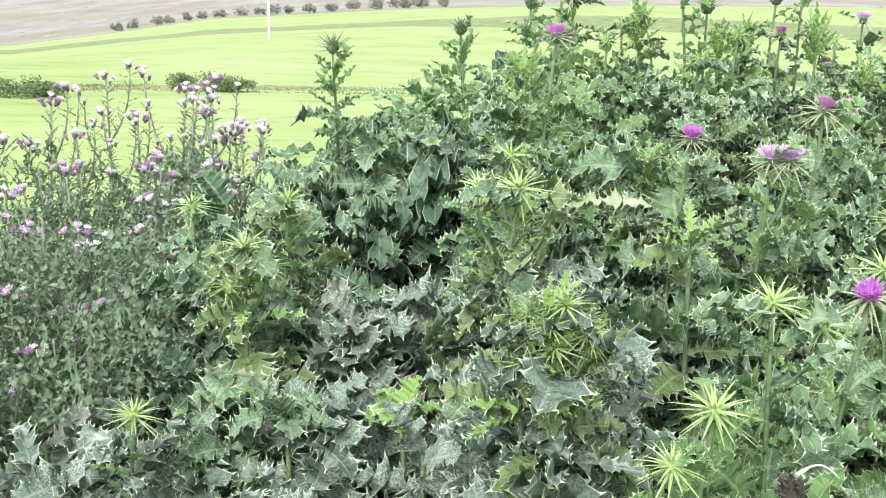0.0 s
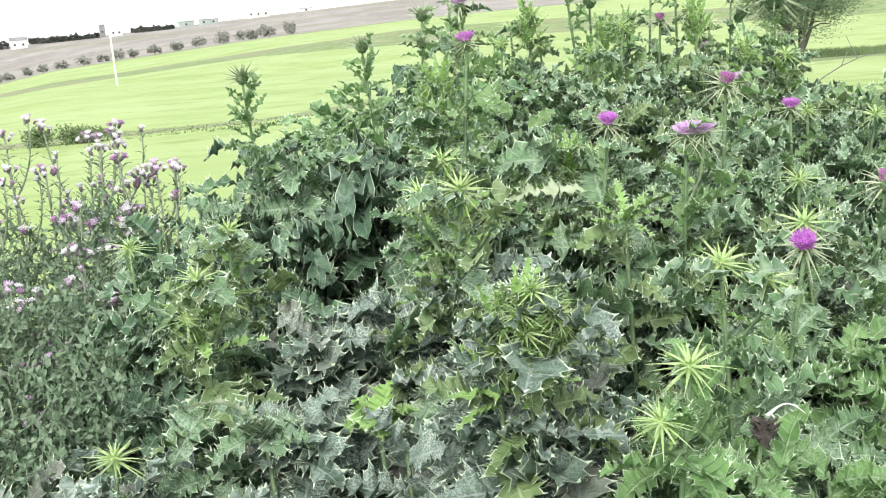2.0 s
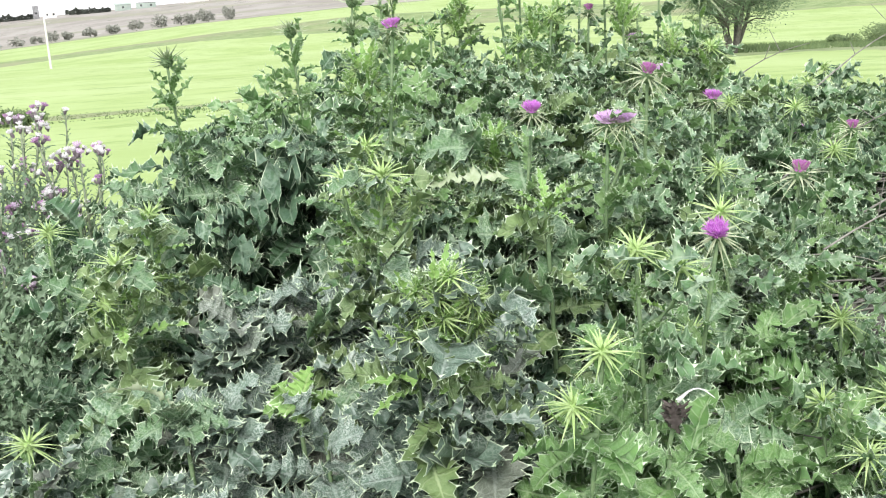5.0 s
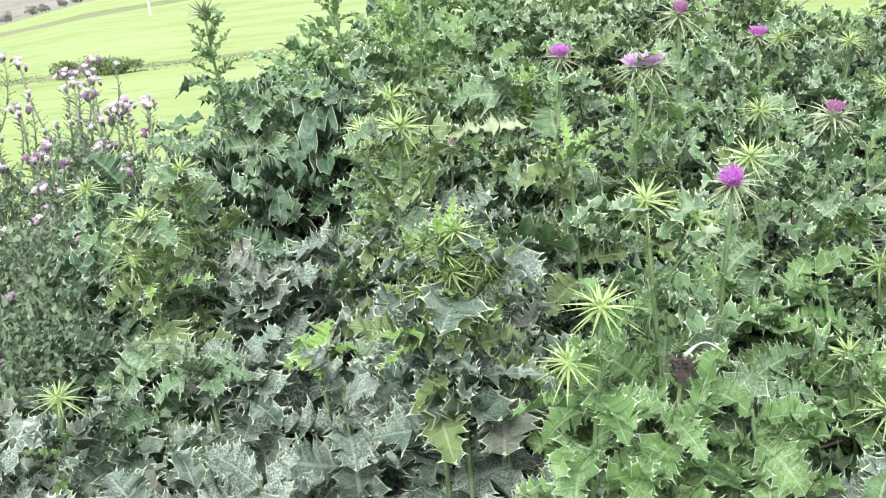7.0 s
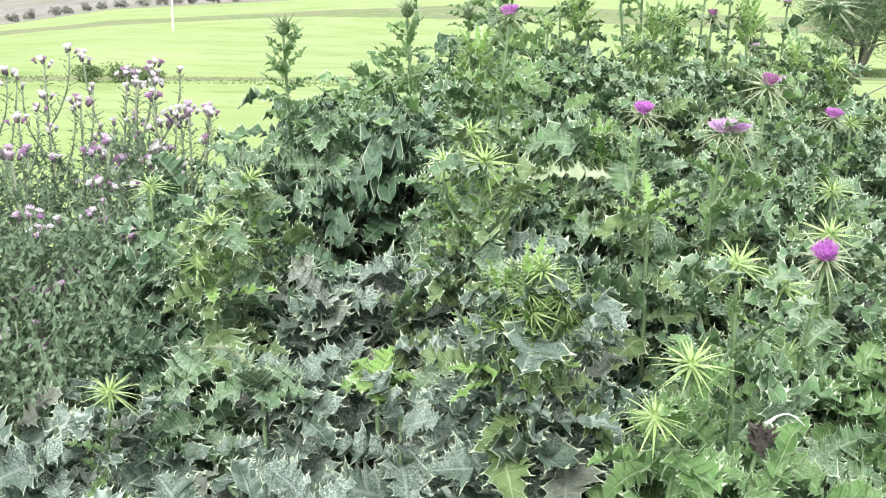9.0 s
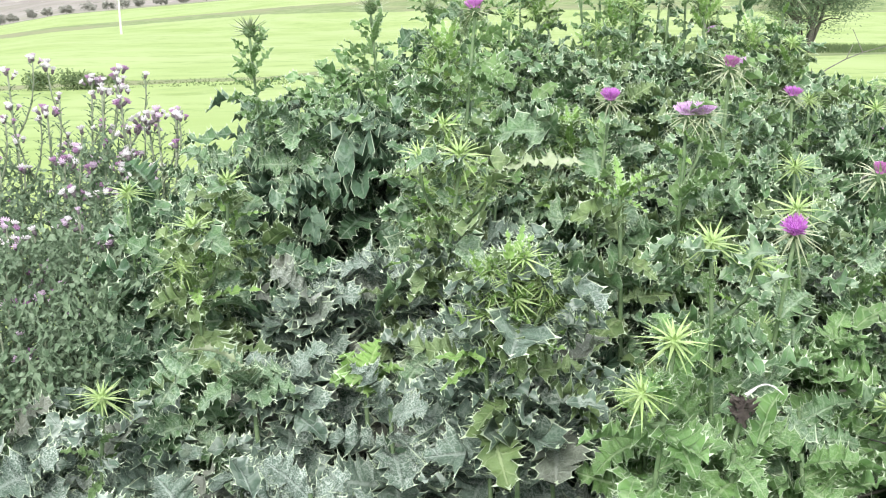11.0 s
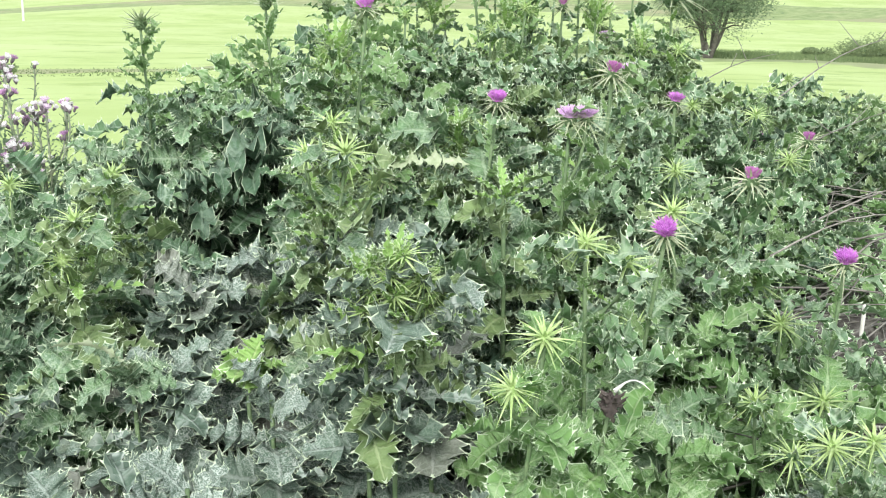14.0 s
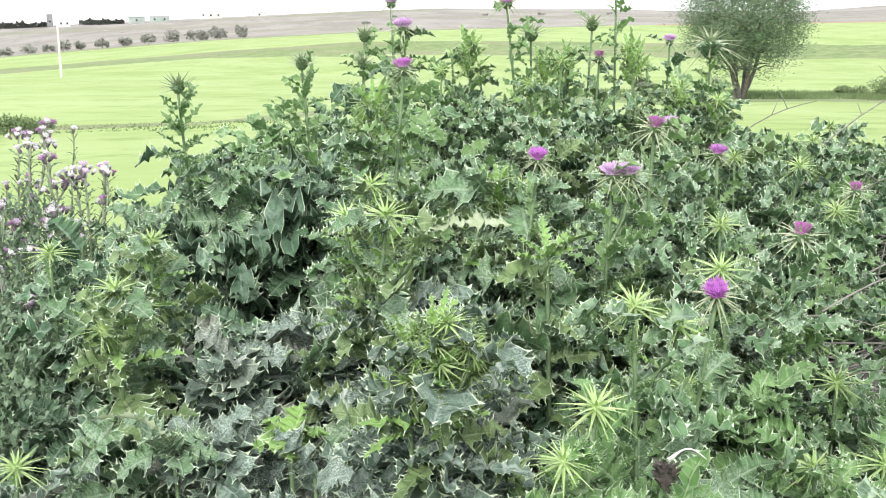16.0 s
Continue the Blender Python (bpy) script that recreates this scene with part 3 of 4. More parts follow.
def hedge(az0, az1, d, high, seed, label):
    q = random.Random(seed)
    mid = spot((az0 + az1) / 2, d)
    ob = thing("hedge", mid, label, "hedge")
    half = d * radians(abs(az1 - az0)) / 2
    v, f = [], []
    for _ in range(int(half * 130)):
        s = q.uniform(-1, 1)
        top = high * (0.7 + 0.3 * noise.noise(Vector((s * half * 0.25, seed, 0))) + 0.4 * max(0.0, noise.noise(Vector((s * half * 0.7, seed, 5)))))
        p = Vector((s * half, q.uniform(-1.2, 1.2), q.random() ** 0.8 * top))
        dd = Vector((q.gauss(0, 1), q.gauss(0, 1), q.gauss(0, 1))).normalized()
        ss = dd.orthogonal().normalized() * 0.35
        n = len(v)
        v += [p - dd * 0.6, p + ss, p + dd * 0.6, p - ss]
        f.append((n, n + 1, n + 2, n + 3))
    part("crown", mesh_of("crown", v, f, CYPRESS, False), ob, pose(0, 0, 0, 0, 0, -(az0 + az1) / 2))
    return ob


hedge(-16.6, -14.3, 660, 6.4, 1, "dark cypress hedge beside the white house")
hedge(-13.4, -10.1, 660, 4.2, 2, "dark hedge on the skyline of the hill")
hedge(-8.6, -6.5, 660, 3.6, 3, "dark hedge on the skyline of the hill")


def box_mesh(name, material, w, d, h, z=0.0, bevel=0.03):
    bm = bmesh.new()
    bmesh.ops.create_cube(bm, size=1.0, matrix=Matrix.Translation((0, 0, z + h / 2)) @ Matrix.Diagonal((w, d, h, 1)))
    bmesh.ops.bevel(bm, geom=bm.edges[:], offset=bevel, segments=1, affect="EDGES")
    me = bpy.data.meshes.new(name)
    bm.to_mesh(me)
    bm.free()
    me.materials.append(material)
    return me


def house(az, d, w, dep, h, wall, roof, pitched, label, windows=2):
    ob = thing("house", spot(az, d, -0.4), label, "house")
    ob.rotation_euler = (0, 0, radians(-az))
    part("wall", box_mesh("wall", wall, w, dep, h), ob)
    if pitched:
        v = [(-w / 2 - 0.4, -dep / 2 - 0.4, h), (w / 2 + 0.4, -dep / 2 - 0.4, h), (w / 2 + 0.4, dep / 2 + 0.4, h), (-w / 2 - 0.4, dep / 2 + 0.4, h), (-w / 2 - 0.4, 0, h + pitched), (w / 2 + 0.4, 0, h + pitched)]
        part("roof", mesh_of("roof", v, [(0, 1, 5, 4), (2, 3, 4, 5), (0, 4, 3), (1, 2, 5), (3, 2, 1, 0)], roof, False), ob)
    else:
        part("roof", box_mesh("roof", roof, w + 0.4, dep + 0.4, 0.35, h), ob)
    for i in range(windows):
        x = (i + 0.5) / windows * w - w / 2
        part("window", box_mesh("window", DARK, 1.0, 0.1, 1.1, h * 0.4), ob, pose(x, -dep / 2, 0))


house(-13.85, 640, 8.5, 7, 5.0, WHITE, ROOF, 1.6, "white house with a low grey roof on the hill")
house(-9.95, 660, 3.2, 3, 7.0, ROOF, ROOF, 0, "dark narrow block house behind the hedge", 1)
house(-9.3, 650, 6.5, 5, 4.2, WHITE, WHITE, 0, "small white flat-roofed house on the hill", 2)
house(-5.9, 660, 9, 6, 3.6, GREENROOF, GREENROOF, 1.0, "shed with green sheet walls on the skyline", 1)
house(-4.8, 665, 11, 6, 3.2, GREENROOF, ROOF, 0, "long low green shed on the skyline", 2)
house(-2.3, 680, 13, 8, 5.2, BEIGE, BEIGE, 0, "pale beige flat-roofed house on the skyline", 3)
house(0.1, 690, 8, 5, 2.4, WHITE, ROOF, 0, "low white wall building on the skyline", 1)


def utility_pole(az, d, high):
    ob = thing("utility_pole", spot(az, d), "pale concrete utility pole standing in the wheat field", "pole")
    v, f = [], []
    tube(v, f, [(0, 0, -0.5), (-0.03, 0, high * 0.5), (-0.08, 0, high)], [0.12, 0.1, 0.08], 8)
    part("shaft", mesh_of("shaft", v, f, POLE), ob)


utility_pole(-9.61, 111, 6.1)


# ---- tree on the bank, shrubs of the ditch ----
def bank_tree(az, d):
    q = random.Random(5)
    ob = thing("tree", spot(az, d), "broad leafy tree with several grey trunks on the field bank", "tree")
    ends = []
    v, f = [], []
    for i in range(6):
        a = i * 2 * math.pi / 6 + q.uniform(-0.3, 0.3)
        out = q.uniform(0.5, 1.0)
        pts, rad = [], []
        for k in range(7):
            s = k / 6
            pts.append((math.cos(a) * out * (0.1 + 1.4 * s) + 0.06 * q.gauss(0, 1) * s, math.sin(a) * out * (0.1 + 1.4 * s), -0.15 + 3.3 * s))
            rad.append(0.075 * (1 - 0.8 * s) + 0.01)
        tube(v, f, pts, rad, 7)
        for k in (2, 3, 4, 5, 6):
            for _ in range(3):
                b = q.uniform(0, 6.28)
                p0 = Vector(pts[k])
                p2 = p0 + Vector((math.cos(b) * q.uniform(0.5, 1.1), math.sin(b) * q.uniform(0.5, 1.1), q.uniform(-0.1, 0.8)))
                tube(v, f, [p0, p0.lerp(p2, 0.5) + Vector((0, 0, 0.08)), p2], [0.035, 0.022, 0.01], 5)
                ends.append(p2)
    part("trunk", mesh_of("trunk", v, f, BARK), ob)
    v, f = [], []
    for _ in range(300):
        c = Vector((q.gauss(0, 1), q.gauss(0, 1), q.gauss(0, 1))).normalized() * q.uniform(0.55, 1.0)
        ends.append(Vector((c.x * 2.1, c.y * 2.1, 2.75 + c.z * (2.0 if c.z > 0 else 1.75))))
    for c in ends:
        if c.z < 0.75 or c.x ** 2 + c.y ** 2 > (2.25 * min(1.0, 0.5 + 0.28 * c.z)) ** 2:
            continue
        for _ in range(105):
            p = c + Vector((q.gauss(0, 0.24), q.gauss(0, 0.24), q.gauss(0, 0.2)))
            dd = Vector((q.gauss(0, 1), q.gauss(0, 1), q.gauss(-0.5, 0.7))).normalized()
            ss = dd.orthogonal().normalized() * 0.015
            long = q.uniform(0.035, 0.075)
            n = len(v)
            v += [p - dd * long, p + ss, p + dd * long, p - ss]
            f.append((n, n + 1, n + 2, n + 3))
    part("crown", mesh_of("crown", v, f, TREE_LEAF, False), ob)


bank_tree(24.4, 38.2)
for i, (az, d, sx, sz) in enumerate([(-13.4, 22.6, 0.5, 0.36), (-12.0, 22.7, 0.55, 0.34), (-10.9, 22.6, 0.45, 0.28), (-21.6, 21.0, 0.6, 0.42), (-20.4, 21.1, 0.5, 0.32)]):
    plant_shrub("ditch_shrub", az, d, sx, sz, SHRUB, 900, 0.07, 80 + i, "low dark green shrub along the field ditch", "shrub", "ditch shrubs")
for i, (az, d, sx, sz) in enumerate([(31.5, 44, 1.2, 0.8), (33.2, 45, 1.5, 1.1), (35.0, 44, 1.3, 0.9), (29.5, 46, 0.8, 0.4)]):
    plant_shrub("bank_shrub", az, d, sx, sz, SHRUB, 3200, 0.1, 100 + i, "grey-green shrub on the bank beyond the tree", "shrub", "bank shrubs")


def bank_tufts(name, az0, az1, inner, outer, count, high, seed):
    """Loose grass of a bank, too fine to count."""
    q = random.Random(seed)
    v, f = [], []
    for _ in range(count):
        az = q.uniform(az0, az1)
        p = spot(az, inner + (outer - inner) * q.random() + 1.2 * (outer - inner) * 0.3 * noise.noise(Vector((az * 0.6, seed, 0))))
        for _ in range(5):
            lean = Vector((q.gauss(0, 0.35), q.gauss(0, 0.35), 1)).normalized() * high * q.uniform(0.5, 1.2)
            o = Vector((q.gauss(0, 0.08), q.gauss(0, 0.08), -0.02))
            n = len(v)
            v += [p + o - Vector((0.02, 0, 0)), p + o + Vector((0.02, 0, 0)), p + o + lean]
            f.append((n, n + 1, n + 2))
    tagged(new(name, mesh_of(name, v, f, SHRUB, False)), "loose dark grass along the field bank", "grass", kind="stuff")


bank_tufts("ditch_grass", -24, 6, 22.4, 24.6, 700, 0.05, 1)
bank_tufts("bank_grass", 14, 40, 38.5, 49, 3500, 0.22, 2)


# ---- the thicket of milk thistles ----
LOW = (0.7, 1.2, 1.6, 1.95, 2.1, 2.35, 2.7, 3.1, 3.6, 4.2)
TOP = (0.48, 0.58, 0.78, 0.88, 0.97, 1.08, 1.22, 1.355, 1.43, 1.39)


SIDE = (-0.25, -0.17, -0.147, -0.11, -0.079, -0.07, -0.045, 0.0, 0.04, 0.11, 0.33, 0.38, 0.47, 0.6)
CREST = (-0.19, -0.155, -0.122, -0.118, -0.1, -0.078, -0.07, -0.061, -0.047, -0.052, -0.05, -0.068, -0.088, -0.098)


def canopy(x, y):
    """Height of the thicket's leaves: a slope that climbs away from its open side up to an uneven crest."""
    h = float(np.interp(y, LOW, TOP)) - max(0.0, x - 1.0) * 0.13 - min(0.18, max(0.0, 0.1 - x) * 0.5) * float(np.interp(y, (1.7, 2.0, 2.6, 2.9), (0.1, 1.0, 1.0, 0.4)))
    if x > 0.3 and 1.5 < y < 1.95:
        h += 0.1 * min(1.0, (x - 0.3) / 0.15, (y - 1.5) / 0.15)
    crest = HUB[2] + (y - HUB[1]) * float(np.interp((x - HUB[0]) / (y - HUB[1]), SIDE, CREST))
    return min(h, crest - 0.02)


HOLLOWS = ((0.03, 2.7, 0.14), (0.02, 2.56, 0.12), (0.19, 1.78, 0.05), (0.55, 2.2, 0.06), (0.76, 2.3, 0.05), (0.51, 2.76, 0.05), (0.73, 1.87, 0.05), (-0.26, 2.0, 0.04), (0.38, 1.97, 0.04), (-0.3, 2.15, 0.045))


def open_to(x, y):
    """Whether no dark hollow of the thicket lies here."""
    if noise.noise(Vector((x * 11, y * 11, 3))) < (-0.46 if y > 2.3 else -0.34):
        return False
    return all((x - a) ** 2 + (y - b) ** 2 > r * r for a, b, r in HOLLOWS)


LABELS = {"grey": "milk thistle with large dusty grey-green spiny leaves", "mid": "milk thistle with white-marbled spiny leaves in the thicket",
          "dark": "milk thistle with broad deep green spiny leaves", "fresh": "milk thistle with fresh bright green spiny leaves",
          "shoot": "milk thistle shoot with narrow yellow-green spiny leaves"}


def stem_mesh(points, r0, r1, sides=7, material=STEM):
    v, f = [], []
    n = len(points) - 1
    tube(v, f, points, [r0 + (r1 - r0) * i / n for i in range(n + 1)], sides)
    return mesh_of("stem", v, f, material)


def leaf_pose(place, az, lift, roll, size):
    return Matrix.Translation(place) @ pose(0, 0, 0, 0, 0, az) @ pose(0, 0, 0, lift, roll, 0) @ Matrix.Scale(size, 4)


def bent(p0, p1, sag, count=7):
    """Points of a slightly bent stalk."""
    p0, p1 = Vector(p0), Vector(p1)
    return [p0.lerp(p1, i / count) + Vector(sag) * math.sin(math.pi * i / count) for i in range(count + 1)]


def along(points, f):
    k = min(int(f * (len(points) - 1)), len(points) - 2)
    return points[k].lerp(points[k + 1], f * (len(points) - 1) - k)


# on the slope of the thicket the blades lean towards its open, lower side
def leafy(ob, points, kind, count, size, lo=0.45, flat=-8, steep=48, dense=False, hi=0.985):
    turn = U(0, 360)
    for i in range(count):
        f = i / max(1, count - 1)
        place = along(points, lo + (hi - lo) * f)
        long = size * (1.1 - 0.42 * f) * U(0.75, 1.15)
        az = turn + i * 137.5 + U(-25, 25)
        if dense:
            az = 180 + ((az % 360) - 180) * 0.78
            way = radians(az + 90)
            if not open_to(ob.location.x + place.x + 0.6 * long * math.cos(way), ob.location.y + place.y + 0.6 * long * math.sin(way)):
                continue
        m = leaf_pose((0, 0, 0), az, flat + (steep - flat) * f ** 1.4 + U(-14, 14), U(-25, 25), long)
        part("leaf", R.choice(LEAVES[kind]), ob, Matrix.Translation(place) @ pose(0, 0, 0, U(4, 34) if dense else 8, 0, 0) @ m)


MATERIAL = {"grey": LEAF_GREY, "mid": LEAF_MID, "dark": LEAF_DARK, "fresh": LEAF_FRESH, "shoot": LEAF_SHOOT, "back": LEAF_FRESH, "back_dark": LEAF_DARK, "olive": LEAF_OLIVE, "stalk": LEAF_STALK}


def joined_under(placed, material):
    """Leaves too many to count, in one mesh that keeps their veins and rims."""
    verts, faces, uv, rim = [], [], [], []
    for me, m in placed:
        n = len(verts)
        verts += [m @ v.co for v in me.vertices]
        faces += [tuple(n + i for i in p.vertices) for p in me.polygons]
        uv += [tuple(d.uv) for d in me.uv_layers[0].data]
        rim += [d.value for d in me.attributes["rim"].data]
    out = mesh_of("foliage", verts, faces, material)
    lay = out.uv_layers.new(name="UVMap")
    lay.data.foreach_set("uv", np.array(uv, dtype=np.float32).ravel())
    at = out.attributes.new("rim", "FLOAT", "POINT")
    at.data.foreach_set("value", np.array(rim, dtype=np.float32))
    return out


def small_foliage(ob, pts, kind, count, lo, reach, small):
    """The small upper leaves of side shoots, too fine to pick apart."""
    placed = []
    for i in range(count * 3 // 5):
        a = U(0, 6.28)
        f = R.random()
        r = reach * U(0.1, 1.0) * (1.5 - f)
        p = along(pts, lo + (1 - lo) * f) + Vector((math.cos(a) * r, math.sin(a) * r, U(-0.02, 0.05)))
        if not open_to(ob.location.x + p.x, ob.location.y + p.y):
            continue
        placed.append((R.choice(LEAVES["spiny"]), leaf_pose(p, math.degrees(a) - 90 + U(-50, 50), U(0, 60), U(-35, 35), small * U(0.8, 1.4))))
    tagged(part("foliage", joined_under(placed, MATERIAL[kind]), ob), kind="stuff")


def add_head(ob, place, look_of, size, tilt, turn):
    """A head with its bracts and, when it flowers, its florets."""
    m = Matrix.Translation(place) @ pose(0, 0, 0, 0, 0, turn) @ pose(0, 0, 0, tilt, 0, 0) @ Matrix.Scale(size * (0.86 if look_of == "purple" else 1.0), 4)
    if look_of == "star":
        h = part("flower_head", BALL_YOUNG, ob, m, "unopened yellow-green spiny head")
        part("bract_star", R.choice(STARS), h)
    elif look_of == "bud":
        h = part("flower_head", BALL, ob, m, "closed grey-green spiny bud")
        part("bract_star", R.choice(STARS_GREY if size < 1.5 else STARS_PALE), h)
    else:
        h = part("flower_head", BALL, ob, m, {"purple": "open purple thistle flower", "lilac": "open pale lilac thistle flower", "dull": "half-open dull purple thistle flower"}[look_of])
        part("bract_star", R.choice(STARS_PALE), h)
        part("floret_tuft", R.choice(TUFT[look_of]), h, pose(0, 0, 0.008))


def flowering(x, y, z, look_of, kind, size=1.0, leaves=12, tilt=0.0, turn=0.0, leaf=0.17, lo=0.55, more=(), lean=0.06):
    """A thistle whose stalk carries a head at the given place; more: (dx, dy, dz, look, size) of side heads."""
    foot = (x + U(-lean, lean), y + U(-lean, lean), 0)
    name = {"purple": "with an open purple flower", "lilac": "with a pale lilac flower", "dull": "with a dull half-open flower", "star": "with an unopened spiny head", "bud": "with a closed spiny bud", "tuft": "with a tuft of narrow young leaves"}[look_of]
    ob = thing("milk_thistle", foot, ("yellow-green " if kind == "shoot" else "green ") + "milk thistle stalk " + name, "thistle", "thistle thicket")
    end = Vector((x - foot[0], y - foot[1], z - 0.012 * size))
    pts = bent((0, 0, -0.05), end, (U(-0.05, 0.05), U(-0.04, 0.04), 0), 9)
    part("stem", stem_mesh(pts, 0.0062, 0.0034), ob)
    if kind == "mid" and y < 2.15 and x < 0.36:
        kind = "grey"
    lower = "grey" if y < 2.1 and -0.5 < x < 0.36 else "mid"
    if kind == "shoot":
        leafy(ob, pts, lower, leaves // 2 + (4 if y < 2.1 else 1), leaf * 1.4, max(lo, 0.65) - (0.2 if y < 2.1 else 0.12 if z < 1.3 else 0), 0, 45)
        leafy(ob, pts, "olive", 6 if z < 1.15 else 11, leaf * 1.0, max(0.8, 1 - 0.2 / z) if z < 1.15 else 0.66, 15, 60)
        leafy(ob, pts, "shoot", leaves // 2 + 2, leaf * 0.85, 0.88, 20, 65)
    elif kind == "fresh":
        leafy(ob, pts, "fresh", leaves, leaf * 1.35, max(lo, 0.68) - (0.12 if z < 1.3 else 0), 5, 60)
    else:
        if z < 1.44:
            leafy(ob, pts, kind, leaves // 2 + 2, leaf * 1.3, max(lo, 0.66) - (0.2 if z < 1.3 else 0), 5, 40, hi=0.88)
        leafy(ob, pts, "stalk", leaves // 2 + 7, leaf * 0.85, max(lo - 0.08, 0.62), 15, 55, hi=0.945 if look_of != "bud" else 0.972)
    if look_of in ("star", "tuft", "bud"):
        low = z < 1.42
        small_foliage(ob, pts, ("grey" if lower == "grey" else R.choice(("olive", "mid"))) if kind == "shoot" else kind if low else "stalk", 44 if low else 26, max(0.68, 1 - 0.32 / z), 0.085 if low else 0.035, 0.075 if low else 0.055)
    else:
        small_foliage(ob, pts, R.choice(("mid", "stalk")), 55 if z < 1.25 else 30, 0.52 if z < 1.25 else 0.66, 0.085 if z < 1.25 else 0.05, 0.07)
    if look_of == "tuft":
        for i in range(16):
            part("leaf", R.choice(LEAVES["shoot"]), ob, leaf_pose(end + Vector((0, 0, -0.07 + 0.005 * i)), i * 137.5, 48 + 2 * i + U(-8, 8), U(-20, 20), 0.085 * size * U(0.8, 1.2)))
        for i in range(3):
            part("bract_star", STARS[i], ob, Matrix.Translation(end + Vector((U(-0.02, 0.02), U(-0.02, 0.02), 0.03 - 0.035 * i))) @ pose(0, 0, 0, U(-15, 15), U(-15, 15), U(0, 360)) @ Matrix.Scale(0.95 * size, 4))
    else:
        add_head(ob, end + Vector((0, 0, 0.012 * size)), look_of, size, tilt, turn)
    for dx, dy, dz, other, s in more:
        tip = end + Vector((dx, dy, dz))
        base = along(pts, 0.9)
        side = bent(base, tip, (dx * 0.25, dy * 0.25, -0.01), 4)
        part("branch", stem_mesh(side, 0.005, 0.0035, 6), ob)
        for k in range(2):
            part("leaf", R.choice(LEAVES["shoot"]), ob, leaf_pose(along(side, 0.4 + 0.3 * k), U(0, 360), 35, U(-20, 20), leaf * 0.55))
        add_head(ob, tip + Vector((0, 0, 0.01 * s)), other, s, U(-25, 25), U(0, 360))
    return ob


# heads in flower
flowering(0.312, 2.671, 1.498, "purple", "mid", 1.0, 9, -12, 10, 0.12, 0.6)
flowering(0.576, 2.490, 1.311, "purple", "mid", 1.0, 10, 14, 0)
flowering(0.695, 2.34, 1.292, "lilac", "mid", 1.0, 10, 6, 0, more=[(0.036, 0.0, 0.004, "lilac", 0.95)])
flowering(0.811, 2.424, 1.379, "dull", "mid", 1.1, 7, 16, 20, 0.1, 0.5)
flowering(0.972, 2.750, 1.359, "lilac", "mid", 0.75, 8, -10, 90)
flowering(1.090, 2.735, 1.284, "purple", "mid", 0.95, 10, 8, 40)
flowering(1.477, 3.056, 1.137, "purple", "mid", 1.05, 9, 10, -30)
flowering(1.433, 2.687, 1.191, "dull", "mid", 1.0, 8, 5, 0)
flowering(1.007, 2.138, 1.194, "dull", "mid", 1.15, 8, 8, 30, 0.12)
flowering(0.718, 1.858, 1.160, "purple", "mid", 0.98, 9, 38, -25, 0.13, 0.6)
flowering(1.113, 1.950, 1.073, "purple", "mid", 1.0, 9, 20, -20, 0.13)
flowering(0.436, 3.625, 1.589, "lilac", "shoot", 1.15, 10, 5, -30, 0.12, 0.7)
flowering(1.245, 3.726, 1.389, "lilac", "mid", 1.15, 8, 5, 0)
flowering(0.408, 3.700, 1.666, "lilac", "mid", 0.95, 6, 0, 0, 0.1, 0.75)
flowering(0.712, 3.400, 1.659, "purple", "mid", 1.2, 5, 0, 0, 0.1, 0.7)
flowering(1.325, 3.700, 1.545, "lilac", "mid", 0.85, 8, 0, 0, 0.12)
flowering(1.024, 3.500, 1.497, "dull", "mid", 1.0, 8, 0, 0, 0.12)
flowering(0.33, 2.47, 1.150, "dull", "mid", 0.8, 5, -40, 0, 0.1)
# tall stalks with buds
flowering(-0.208, 3.060, 1.448, "bud", "mid", 1.15, 18, -14, 30, 0.15, 0.93)
flowering(0.109, 3.248, 1.497, "bud", "mid", 1.15, 20, 0, 0, 0.15, 0.93)
flowering(0.314, 3.600, 1.568, "bud", "mid", 1.2, 7, 0, 0, 0.12, 0.7)
flowering(0.809, 3.500, 1.571, "bud", "mid", 1.4, 8, 0, 0, 0.12, 0.7)
flowering(1.030, 3.600, 1.600, "bud", "mid", 1.3, 7, 0, 0, 0.12, 0.7)
flowering(1.073, 3.500, 1.690, "bud", "mid", 1.0, 4, 60, 0, 0.09, 0.75)
flowering(1.299, 3.300, 1.541, "bud", "shoot", 1.7, 8, 0, 0, 0.1, 0.65)
# yellow-green spiny heads
flowering(0.254, 2.763, 1.399, "tuft", "shoot", 1.15, 14, 5, 0, 0.13, 0.7, [(0.03, -0.02, -0.05, "star", 0.9), (-0.04, 0, -0.03, "star", 0.8)])
flowering(0.220, 2.237, 1.242, "star", "shoot", 1.3, 16, 10, 0, 0.12, 0.6, [(0.06, 0.03, -0.05, "star", 0.9), (-0.07, 0.05, 0.0, "star", 1.0)])
flowering(0.215, 2.466, 1.270, "star", "shoot", 1.1, 12, 0, 0, 0.12, 0.65)
flowering(-0.289, 2.308, 1.104, "star", "shoot", 1.15, 14, 0, 0, 0.14, 0.55, [(0.045, -0.02, -0.03, "star", 1.1), (-0.02, -0.05, -0.06, "star", 1.0)])
flowering(-0.241, 2.541, 1.153, "star", "shoot", 1.1, 12, 8, 0, 0.13, 0.6)
flowering(-0.463, 2.626, 1.118, "star", "mid", 1.1, 12, 0, 0, 0.13, 0.6)
flowering(0.572, 1.839, 1.152, "star", "mid", 1.1, 10, 20, 0, 0.13, 0.55, [(0.075, 0.0, -0.03, "star", 1.0)])
flowering(0.858, 2.162, 1.130, "star", "mid", 1.2, 10, 10, 0, 0.13)
